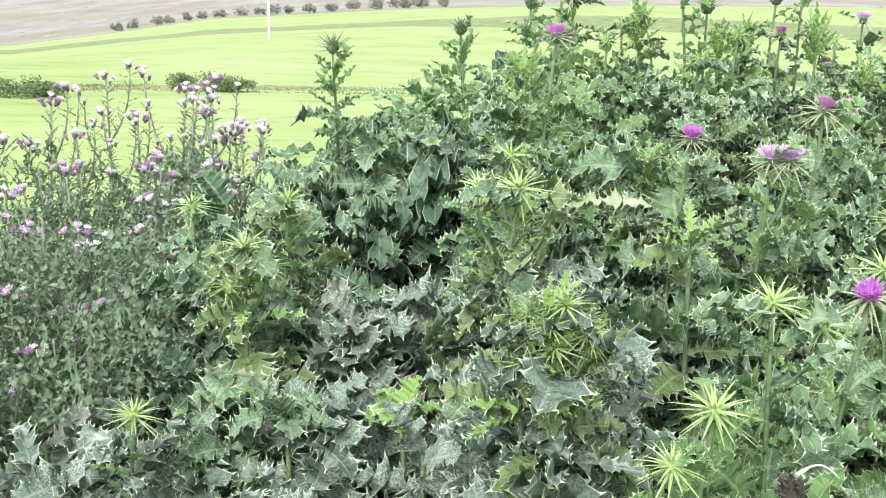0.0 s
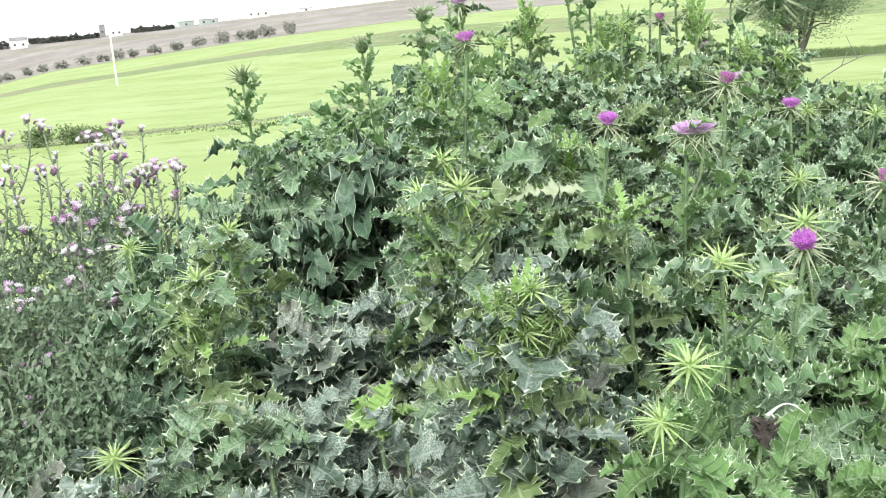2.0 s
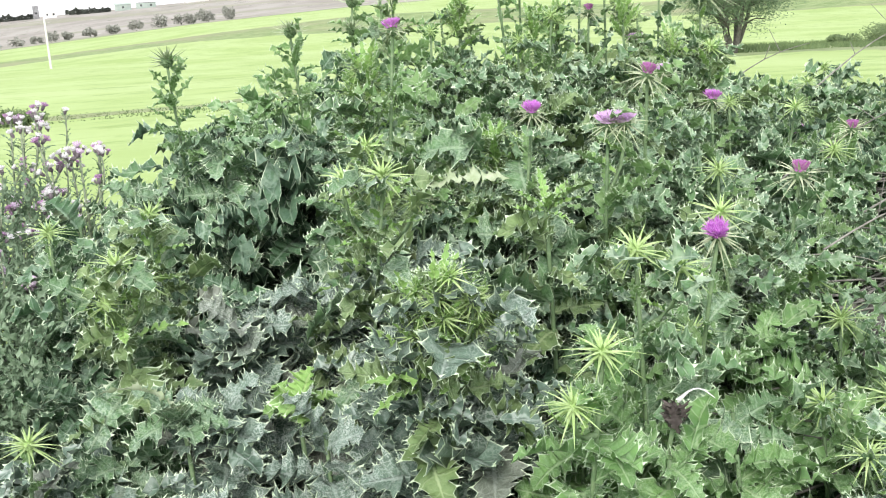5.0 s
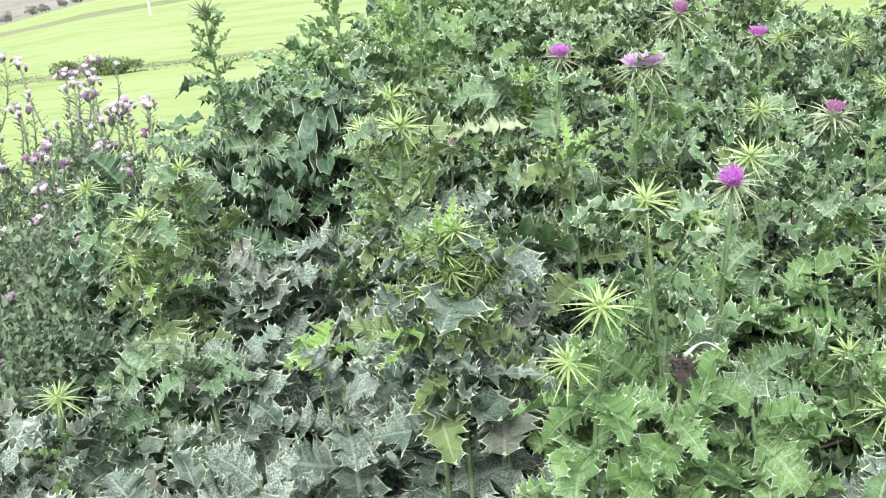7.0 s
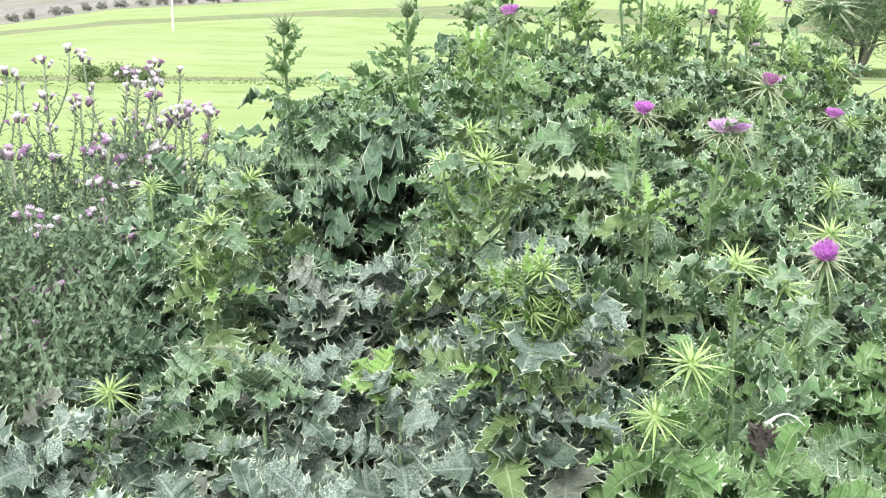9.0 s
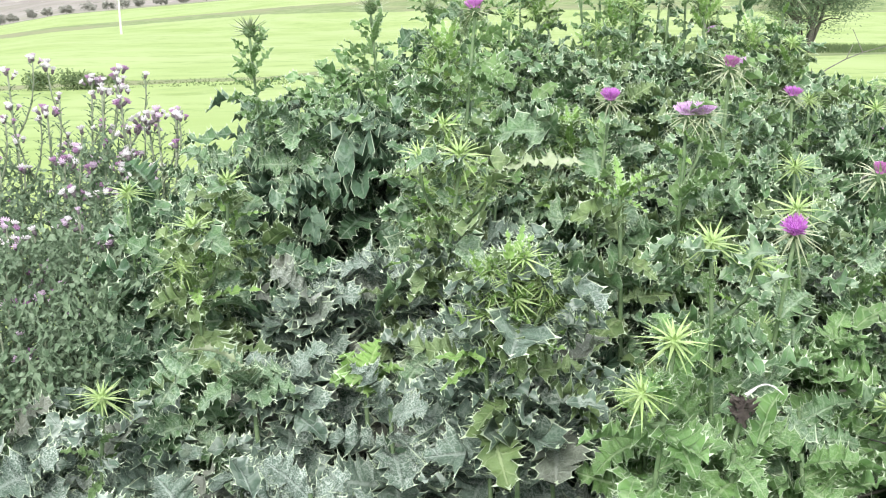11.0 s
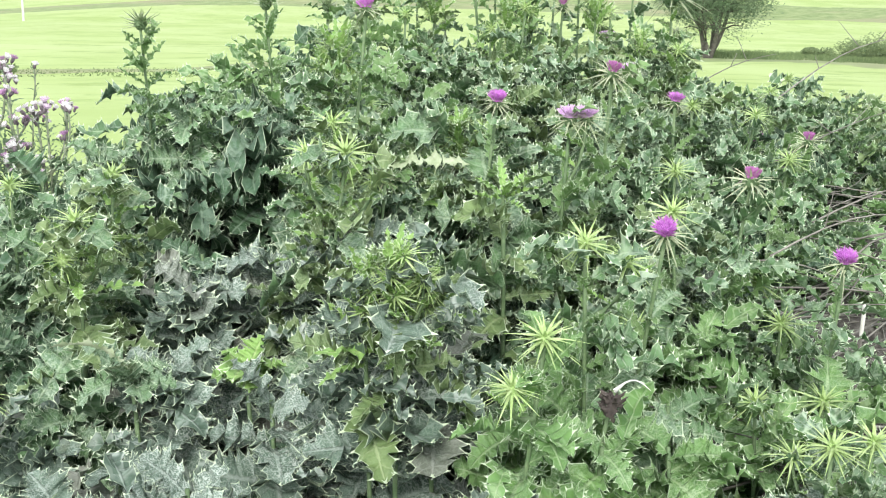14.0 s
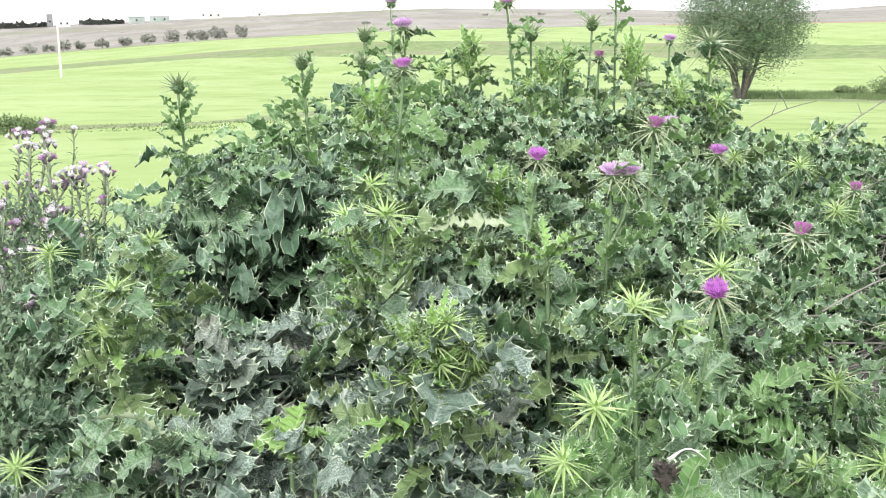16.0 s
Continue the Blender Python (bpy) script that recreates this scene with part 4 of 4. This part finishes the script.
flowering(0.453, 1.651, 1.055, "star", "fresh", 1.12, 18, 12, 0, 0.105, 0.6, [(-0.06, -0.05, -0.055, "star", 1.05)])
flowering(0.262, 1.876, 1.115, "tuft", "shoot", 0.95, 10, 0, 0, 0.13, 0.7, [(0.05, 0.01, -0.03, "star", 0.9)])
flowering(0.215, 1.900, 1.085, "tuft", "shoot", 0.85, 8, 0, 0, 0.13, 0.7)
flowering(0.312, 1.905, 1.080, "tuft", "shoot", 0.85, 8, 0, 0, 0.13, 0.7)
flowering(1.089, 2.232, 0.960, "star", "mid", 1.2, 10)
flowering(1.077, 2.095, 0.911, "star", "mid", 1.2, 10)
flowering(0.340, 2.841, 1.269, "star", "mid", 1.0, 10)
flowering(0.594, 2.696, 1.227, "star", "shoot", 1.0, 12, leaf=0.12)
flowering(0.520, 2.636, 1.230, "tuft", "shoot", 0.9, 16, leaf=0.17, lo=0.55)
flowering(0.188, 2.412, 1.121, "tuft", "shoot", 0.9, 14, leaf=0.14)
flowering(1.016, 2.530, 1.148, "star", "mid", 1.2, 10)
flowering(1.379, 2.874, 1.234, "star", "mid", 1.1, 10)
flowering(1.355, 2.633, 1.154, "star", "mid", 1.1, 10)
flowering(0.763, 2.075, 0.925, "star", "fresh", 1.1, 12, leaf=0.15)
flowering(-0.439, 2.077, 0.852, "star", "mid", 1.1, 12, leaf=0.15)
flowering(-0.300, 1.740, 0.770, "star", "mid", 1.1, 12, leaf=0.15)
flowering(0.906, 1.849, 0.850, "star", "fresh", 1.2, 12, leaf=0.16)
flowering(1.045, 1.860, 0.840, "star", "fresh", 1.2, 10, leaf=0.16)
flowering(0.94, 1.65, 0.85, "star", "mid", 1.2, 14, leaf=0.1, more=[(-0.05, 0.03, -0.02, "star", 1.0)])
flowering(1.02, 1.66, 0.85, "star", "mid", 1.2, 14, leaf=0.1)
flowering(0.622, 3.500, 1.525, "tuft", "shoot", 1.1, 10, leaf=0.13, lo=0.75)
flowering(0.584, 3.600, 1.510, "star", "mid", 1.0, 8, leaf=0.12, lo=0.72)
flowering(0.944, 3.600, 1.490, "tuft", "shoot", 1.0, 10, leaf=0.12, lo=0.72)
flowering(1.214, 3.600, 1.481, "star", "mid", 1.0, 10, leaf=0.13, lo=0.72)
flowering(1.242, 3.100, 1.390, "star", "shoot", 1.1, 12, leaf=0.14, lo=0.65)
flowering(0.753, 3.300, 1.433, "star", "shoot", 1.0, 12, leaf=0.12)
flowering(1.202, 2.885, 1.259, "star", "mid", 1.0, 10)
flowering(1.728, 3.368, 1.290, "star", "mid", 1.0, 10)
flowering(1.545, 3.122, 1.270, "star", "mid", 1.0, 10)


def in_thicket(x, y):
    if y > 2.3 and x < -0.52 + 0.38 * max(0.0, y - 2.72):
        return False
    if y < 3.05 and x > 1.04 + (0.6 if y > 2.0 else 0.25) * (y - 2.0):
        return False
    if x > 0.9 and y < 1.25 or abs(x - 0.05) < 0.5 and y < 0.95:
        return False
    return all((x - a) ** 2 + (y - b) ** 2 > r * r for a, b, r in HOLLOWS)


def fill_thicket():
    y, row = 1.3, 0
    while y < 4.0:
        step = 0.205 if y < 2.4 else 0.225
        x = -1.15 + (step / 2 if row % 2 else 0)
        while x < 2.5:
            px, py = x + U(-0.06, 0.06), y + U(-0.06, 0.06)
            x += step
            if not in_thicket(px, py):
                continue
            top = canopy(px, py) - 0.05 + U(-0.05, 0.05)
            if px > 0.33 and py < 2.05:
                kind = R.choice(("fresh", "fresh", "fresh", "mid", "grey")) if (px - 0.52) ** 2 + (py - 1.75) ** 2 < 0.06 else R.choice(("mid", "fresh", "mid", "grey", "fresh") if py > 1.55 else ("grey", "mid", "grey", "grey", "fresh"))
            elif py < (2.42 if -0.22 < px < 0.32 else 2.15) and px > -0.75:
                kind = "grey" if noise.noise(Vector((px * 4, py * 4, 9))) > -0.42 else "mid"
            elif px < -0.3 and py < 2.4:
                kind = R.choice(("mid", "grey", "fresh"))
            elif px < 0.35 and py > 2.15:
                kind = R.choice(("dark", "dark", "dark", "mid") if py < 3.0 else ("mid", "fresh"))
            else:
                kind = R.choice(("mid", "fresh", "mid", "mid", "shoot") if py > 2.5 else ("mid", "mid", "fresh", "mid", "grey"))
            size = 0.14 if px > 0.3 and py < 1.5 else 0.155 if px > 0.33 and py < 1.8 else 0.15 if py < 2.1 else 0.12 if py > 3.1 else 0.165 if px < 0.4 else 0.135
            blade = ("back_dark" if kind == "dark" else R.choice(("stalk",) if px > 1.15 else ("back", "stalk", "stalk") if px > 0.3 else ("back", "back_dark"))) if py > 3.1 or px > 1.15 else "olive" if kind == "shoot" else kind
            ob = thing("milk_thistle", (px, py, 0), LABELS[kind], "thistle", "thistle thicket")
            pts = bent((0, 0, -0.05), (U(-0.05, 0.05), U(-0.05, 0.05), top), (U(-0.03, 0.03), U(-0.03, 0.03), 0), 7)
            part("stem", stem_mesh(pts, 0.007, 0.0038, 6), ob)
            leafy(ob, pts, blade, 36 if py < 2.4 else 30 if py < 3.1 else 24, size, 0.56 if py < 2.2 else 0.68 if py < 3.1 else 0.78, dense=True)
            fine = px > 0.4 and py > 2.2
            small_foliage(ob, pts, R.choice(("mid", "stalk", "mid", "olive")) if fine else blade, 76 if fine else 6 if py < 2.1 else 16 if py < 3.2 else 30, 0.78, 0.13, 0.08 if fine else 0.09)
        y += step * 0.87
        row += 1


fill_thicket()


def undergrowth():
    q = random.Random(21)
    placed = []
    while len(placed) < 3000:
        x, y = q.uniform(-1.2, 2.4), q.uniform(1.0, 4.05)
        hollow = not open_to(x, y)
        if not hollow and (not in_thicket(x, y) or noise.noise(Vector((x * 6, y * 6, 0))) < -0.1):
            continue
        top = canopy(x, y) - (0.42 if hollow else 0.16 if y > 2.2 else 0.27)
        z = top - 0.6 * q.random() ** 1.3
        placed.append((q.choice(LEAVES["under"]), leaf_pose(Vector((x, y, max(0.05, z))), q.uniform(0, 360), q.uniform(-25, 55), q.uniform(-35, 35), q.uniform(0.09, 0.14))))
    for i in range(1100):
        x, y = q.uniform(-0.5, 2.2), q.uniform(2.95, 3.7)
        if in_thicket(x, y):
            z = q.uniform(0.1, canopy(x, y) - 0.15)
            placed.append((q.choice(LEAVES["under"]), leaf_pose(Vector((x, y, z)), q.uniform(0, 360), q.uniform(-60, 40), q.uniform(-35, 35), q.uniform(0.14, 0.22))))
    tagged(new("undergrowth", joined_under(placed, LEAF_UNDER)), "dense lower leaves of the thistle thicket", "foliage", kind="stuff")
    placed = []
    while len(placed) < 7500:
        x, y = q.uniform(-1.35, -0.45), q.uniform(2.15, 3.45)
        top = 0.88 + 0.13 * (y - 2.2) + 0.14 * noise.noise(Vector((x * 4, y * 4, 2)))
        z = top - 0.55 * q.random() ** 1.5
        placed.append((q.choice(LEAVES["slim"]), leaf_pose(Vector((x, y, z)), q.uniform(0, 360), q.uniform(10, 85), q.uniform(-35, 35), q.uniform(0.035, 0.095))))
    tagged(new("weed_foliage", joined_leaves(placed)), "fine grey-green leaves between the slender thistles", "foliage", kind="stuff")


for i in range(10):
    rx, ry = 0.32 + 1.2 * i / 10 + U(-0.05, 0.05), U(3.25, 3.75)
    flowering(rx, ry, canopy(rx, ry) + U(0.06, 0.16), R.choice(("tuft", "star", "bud")), R.choice(("mid", "shoot", "fresh")), U(0.8, 1.1), 5, leaf=0.1, lo=0.78)


def rosette(x, y, z, kind, size, count, label, lift=8):
    ob = thing("milk_thistle", (x, y, 0), label, "thistle", "thistle thicket")
    pts = bent((0, 0, -0.05), (0.01, 0, z), (0.02, 0.01, 0), 6)
    part("stem", stem_mesh(pts, 0.008, 0.004), ob)
    for i in range(count):
        part("leaf", R.choice(LEAVES[kind]), ob, leaf_pose(pts[-1] - Vector((0, 0, 0.012 * (count - i) / count)), i * 137.5 + 200, lift + 45 * i / count + U(-8, 8), U(-15, 15), size * U(0.85, 1.1)))
    return ob


rosette(0.014, 2.104, 0.845, "lime", 0.085, 7, "milk thistle with a small bright yellow-green rosette", 30)
tall = rosette(0.523, 2.24, 1.16, "shoot", 0.085, 10, "tall milk thistle with one long arching leaf")
part("leaf", LEAVES["mid"][1], tall, leaf_pose(Vector((0, -0.06, 0.98)), 98, 38, 35, 0.24), "long deep green leaf")
part("leaf", LEAVES["mid"][2], tall, leaf_pose(Vector((0, 0, 1.0)), -70, 50, -10, 0.2))
leafy(tall, bent((0, 0, -0.05), (0.01, 0, 1.16), (0.02, 0.01, 0), 6), "olive", 12, 0.16, 0.62, 0, 50)
small_foliage(tall, bent((0, 0, 0), (0.01, 0, 1.14), (0.02, 0.01, 0), 6), "mid", 60, 0.6, 0.06, 0.07)
curled = rosette(-0.19, 2.1, 0.86, "mid", 0.1, 8, "yellow-green milk thistle with one pale curled leaf")
part("leaf", leaf_mesh("leaf", STRAW, 0.14, 0.014, 6, 0.5, 1.1, 0.008, 31, 0.5), curled, leaf_pose(Vector((0.01, -0.06, 0.9)), 82, 48, 40, 1.0), "pale curled leaf")
dead = tagged(new("dead_leaf", leaf_mesh("dead_leaf", STRAW, 0.17, 0.019, 7, 0.8, 0.5, 0.018, 77, 0.35)), "pale withered thistle leaf hanging in the thicket", "leaf")
dead.matrix_basis = Matrix.Translation((0.455, 2.2, 1.225)) @ pose(0, 0, 0, 12, -35, 82)


def dry_stalk(x, y, z):
    ob = thing("dry_stalk", (x, y, 0), "dark broken thistle stalk with a pale curled tip", "stalk")
    v, f = [], []
    tube(v, f, bent((-0.06, 0.06, 0), (0, 0, z), (-0.02, 0.02, 0), 5), [0.002, 0.002, 0.002, 0.0025, 0.003, 0.004], 7)
    part("stub", mesh_of("stub", v, f, STEM), ob)
    for turn, long in ((150, 0.05), (100, 0.042), (-160, 0.036)):
        part("shrivelled_leaf", leaf_mesh("shrivelled_leaf", WITHERED, long, 0.014, 4, 0.9, 1.5, 0.003, turn, 0.5), ob, leaf_pose(Vector((-0.005, 0.004, z - 0.004)), turn, -25, 20, 1.0), "dark shrivelled leaf")
    v, f = [], []
    tube(v, f, bent((0, 0, z - 0.003), (0.055, -0.012, z), (0, 0, 0.018), 7), [0.0045, 0.003, 0.0018, 0.0014, 0.0012, 0.0011, 0.001, 0.0008], 6)
    part("tip", mesh_of("tip", v, f, WHITISH), ob, None, "pale curled tip")


dry_stalk(0.585, 1.70, 0.95)


# ---- slender thistles in pale flower at the edge of the thicket ----
def small_head(floret, seed):
    """A small head: dark narrow cup and a tuft of threads, as one piece."""
    me = tuft_mesh("flower_head", floret, 15, 0.0068, 0.011, 0.85, seed, 0.0012)
    bm = bmesh.new()
    bm.from_mesh(me)
    first = len(bm.faces)
    for v in bm.verts:
        v.co.z += 0.0065
    bmesh.ops.create_uvsphere(bm, u_segments=7, v_segments=5, radius=0.0052, matrix=Matrix.Diagonal((1, 1, 1.9, 1)))
    bm.faces.ensure_lookup_table()
    for f in bm.faces[first:]:
        f.material_index = 1
    bm.to_mesh(me)
    bm.free()
    me.materials.append(INVOL)
    return me


PALE_HEADS = [small_head(m, s) for m, s in ((WHITISH, 1), (WHITISH, 2), (PINK, 3), (DARKRED, 4))]
PINK_HEADS = [small_head(m, s) for m, s in ((DARKRED, 5), (PINK, 6), (PINK, 7), (WHITISH, 8))]


def joined_leaves(placed):
    """Many tiny spiny leaves of one stalk, too small to pick apart, in one mesh."""
    verts, faces = [], []
    for me, m in placed:
        n = len(verts)
        verts += [m @ v.co for v in me.vertices]
        faces += [tuple(n + i for i in p.vertices) for p in me.polygons]
    return mesh_of("foliage", verts, faces, SLIM_PLAIN, False)


def slender_thistle(x, y, high, seed, pale):
    q = random.Random(seed)
    ob = thing("slender_thistle", (x, y, 0), "slender thistle with clusters of small " + ("whitish" if pale else "pink") + " flowers", "thistle", "slender thistles")
    tips, placed = [], []
    main = bent((0, 0, -0.05), (q.uniform(-0.05, 0.05), q.uniform(-0.05, 0.05), high * 0.97), (q.uniform(-0.03, 0.03), 0, 0), 8)
    part("stem", stem_mesh(main, 0.006, 0.0028, 6, STEM_DARK), ob)
    tips.append((main[-1], 6))

    def wings(pts, lo, count, big):
        for k in range(count):
            s = lo + (0.97 - lo) * k / count
            placed.append((q.choice(LEAVES["slim"]), leaf_pose(along(pts, s), k * 137 + q.uniform(-30, 30), q.uniform(20, 70), q.uniform(-30, 30), big * q.uniform(0.7, 1.3))))

    for i in range(6):
        s = 0.5 + 0.42 * i / 6
        a = i * 2.4 + q.uniform(-0.4, 0.4)
        b = along(main, s)
        long = min(high * q.uniform(0.14, 0.36) * (1.25 - 0.5 * s), high - b.z)
        tip = b + Vector((math.cos(a) * long * 0.33, math.sin(a) * long * 0.33, long))
        pts = bent(b, tip, (math.cos(a) * 0.025, math.sin(a) * 0.025, -0.01), 4)
        part("branch", stem_mesh(pts, 0.0034, 0.0022, 5, STEM_DARK), ob)
        tips.append((tip, q.choice((1, 2, 4, 6) if pale else (0, 0, 1, 3, 5))))
        wings(pts, 0.02, 26, 0.03)
    wings(main, 0.35, 120, 0.036)
    for i in range(36):
        s = i / 36
        placed.append((q.choice(LEAVES["slim"]), leaf_pose(along(main, 0.2 + 0.6 * s), i * 137 + q.uniform(-20, 20), q.uniform(0, 50), q.uniform(-30, 30), 0.16 - 0.09 * s)))
    tagged(part("foliage", joined_leaves(placed), ob), kind="stuff")
    for tip, count in tips:
        for k in range(count):
            r, az = 0.0125 * math.sqrt(k), k * 2.4 + q.uniform(-0.3, 0.3)
            o = Vector((math.cos(az) * r, math.sin(az) * r, -0.4 * r + q.uniform(-0.008, 0.006)))
            part("flower_head", q.choice(PALE_HEADS if pale else PINK_HEADS), ob, Matrix.Translation(tip + o) @ pose(0, 0, 0, 0, 0, math.degrees(az)) @ pose(0, 0, 0, q.uniform(-25, 25), r * 1500 + q.uniform(-20, 20), 0) @ Matrix.Scale(q.uniform(0.7, 1.2), 4))



undergrowth()
for i, (x, y, z, pale) in enumerate([(-0.478, 3.427, 1.21, 1), (-0.618, 2.931, 1.03, 0), (-0.691, 3.484, 1.31, 1), (-0.738, 2.777, 1.05, 0), (-0.57, 3.45, 1.2, 1), (-0.80, 3.4, 1.26, 1), (-0.85, 3.1, 1.16, 0),
                                     (-0.95, 3.3, 1.22, 1), (-1.05, 3.45, 1.3, 1), (-0.90, 2.85, 1.05, 0), (-1.02, 3.0, 1.1, 0), (-0.72, 3.15, 1.15, 0), (-0.85, 2.55, 0.95, 0), (-1.1, 2.75, 1.0, 0),
                                     (-0.66, 2.62, 0.93, 0), (-1.2, 3.2, 1.2, 1), (-1.0, 2.4, 0.9, 0), (-0.62, 3.25, 1.12, 1), (-0.52, 2.85, 1.0, 0), (-0.78, 2.3, 0.85, 0), (-1.15, 2.5, 0.95, 0), (-0.56, 3.1, 1.08, 1), (-0.93, 2.2, 0.82, 0), (-1.25, 2.95, 1.1, 1), (-0.7, 2.45, 0.88, 0), (-0.5, 3.3, 1.26, 1), (-0.62, 3.52, 1.31, 1), (-0.95, 3.6, 1.36, 1), (-0.76, 3.62, 1.33, 1)]):
    slender_thistle(x, y, z, 200 + i, pale)


# ---- heap of dry twigs beside the thicket, and loose bits ----
def twig_heap():
    q = random.Random(9)
    ob = thing("brush_heap", (1.7, 2.6, 0), "heap of dry grey-brown twigs beside the thistles", "brush")
    for i in range(220):
        x, y = q.uniform(-0.4, 0.9), q.uniform(-0.35, 1.0)
        x += 0.55 * y if y < 0.5 else 0.3
        z = 0.8 + 0.17 * (y + 0.6) + q.uniform(-0.2, 0.1)
        a, long = q.gauss(0.1, 0.5), q.uniform(0.25, 0.75)
        d = Vector((math.cos(a), math.sin(a), q.gauss(0.0, 0.14))) * long / 2
        c = Vector((x, y, z))
        v, f = [], []
        r = q.uniform(0.001, 0.003)
        tube(v, f, bent(c - d, c + d, (0, q.uniform(-0.05, 0.05), q.uniform(-0.05, 0.05)), 5), [r, r, r * 0.9, r * 0.8, r * 0.6, r * 0.4], 5)
        part("twig", mesh_of("twig", v, f, TWIG), ob)
    v, f = [], []
    size = 26
    for i in range(size):
        for j in range(size):
            a, b = i / (size - 1) * 2 - 1, j / (size - 1) * 2 - 1
            x, y = 0.18 + a * 1.0, 0.1 + b * 1.05
            r = min(1.0, math.hypot(a, b) * (1 + 0.2 * noise.noise(Vector((math.atan2(b, a) * 1.5, 4, 0)))))
            top = 0.68 + 0.17 * (y + 0.6) + 0.12 * noise.noise(Vector((x * 5, y * 5, 1))) + 0.05 * noise.noise(Vector((x * 16, y * 16, 5)))
            v.append((x + 0.5 * y, y, top * (1 - r ** 6) - 0.02))
    for i in range(size - 1):
        for j in range(size - 1):
            o = i * size + j
            f.append((o, o + size, o + size + 1, o + 1))
    part("litter", mesh_of("litter", v, f, LITTER), ob, None, "grey mat of broken twigs and dead leaves")
    v, f = [], []
    for i in range(900):
        x, y = q.uniform(-0.6, 0.95), q.uniform(-0.8, 1.05)
        c = Vector((x + 0.5 * y, y, 0.72 + 0.17 * (y + 0.6) + q.uniform(-0.06, 0.06)))
        a = q.gauss(0.1, 0.8)
        d = Vector((math.cos(a), math.sin(a), q.gauss(0, 0.2))) * q.uniform(0.03, 0.12)
        tube(v, f, [c - d, c + d * 0.2 + Vector((0, 0, q.uniform(-0.01, 0.01))), c + d], [q.uniform(0.001, 0.0035)] * 3, 4)
    weeds = []
    for i in range(1000):
        x, y = q.uniform(-0.6, 0.8), q.uniform(-0.6, 0.95)
        if noise.noise(Vector((x * 3, y * 3, 7))) < -0.05 + 0.35 * max(0.0, x - 0.1):
            continue
        weeds.append((q.choice(LEAVES["spiny"]), leaf_pose(Vector((x + 0.5 * y, y, 0.66 + 0.17 * (y + 0.6) + q.uniform(0, 0.14))), q.uniform(0, 360), q.uniform(0, 60), q.uniform(-30, 30), q.uniform(0.06, 0.13))))
    tagged(new("heap_weeds", joined_under(weeds, LEAF_FRESH)), "green weeds growing through the twig heap", "weeds", kind="stuff").location = ob.location
    tagged(part("broken_twigs", mesh_of("broken_twigs", v, f, TWIG), ob), "short broken grey twigs", kind="stuff")


twig_heap()


def long_twig(p0, p1, r, label="long bare dry twig lying across the thistles"):
    v, f = [], []
    mid = Vector(p0)
    ob = thing("dry_twig", p0, label, "twig", "loose twigs")
    pts = bent((0, 0, 0), Vector(p1) - mid, (0, 0, U(0.01, 0.06)), 7)
    tube(v, f, pts, [r * (1 - 0.09 * i) for i in range(8)], 6)
    part("stick", mesh_of("stick", v, f, TWIG), ob)
    for k in (2, 4, 5):
        v, f = [], []
        tip = pts[k] + Vector((U(-0.08, 0.08), U(-0.05, 0.05), U(0.02, 0.09)))
        tube(v, f, [pts[k], tip], [r * 0.6, r * 0.3], 5)
        part("side_twig", mesh_of("side_twig", v, f, TWIG), ob)


for p0, p1 in [((1.15, 3.0, 1.22), (1.75, 3.5, 1.36)), ((1.2, 2.6, 1.1), (1.8, 2.9, 1.25)), ((1.3, 2.4, 1.05), (1.75, 2.45, 1.12)), ((1.15, 2.3, 1.0), (1.7, 2.5, 1.02)), ((1.6, 3.2, 1.24), (2.3, 3.6, 1.42))]:
    long_twig(p0, p1, 0.0026)


def bare_peg(x, y, z0, z1):
    ob = thing("peg", (x, y, 0), "pale bare upright stick beside the twig heap", "stick")
    v, f = [], []
    tube(v, f, [(0, 0, 0), (0.003, 0, z0 * 0.5), (0, 0, z0)], [0.003, 0.003, 0.0033], 8)
    part("shaft", mesh_of("shaft", v, f, BARK), ob)
    v, f = [], []
    tube(v, f, [(0, 0, z0), (0.001, 0, z1 - 0.004), (0, 0, z1)], [0.0042, 0.0045, 0.003], 8)
    part("peeled_end", mesh_of("peeled_end", v, f, POLE), ob, None, "pale peeled end")


bare_peg(1.26, 2.1, 0.88, 0.945)
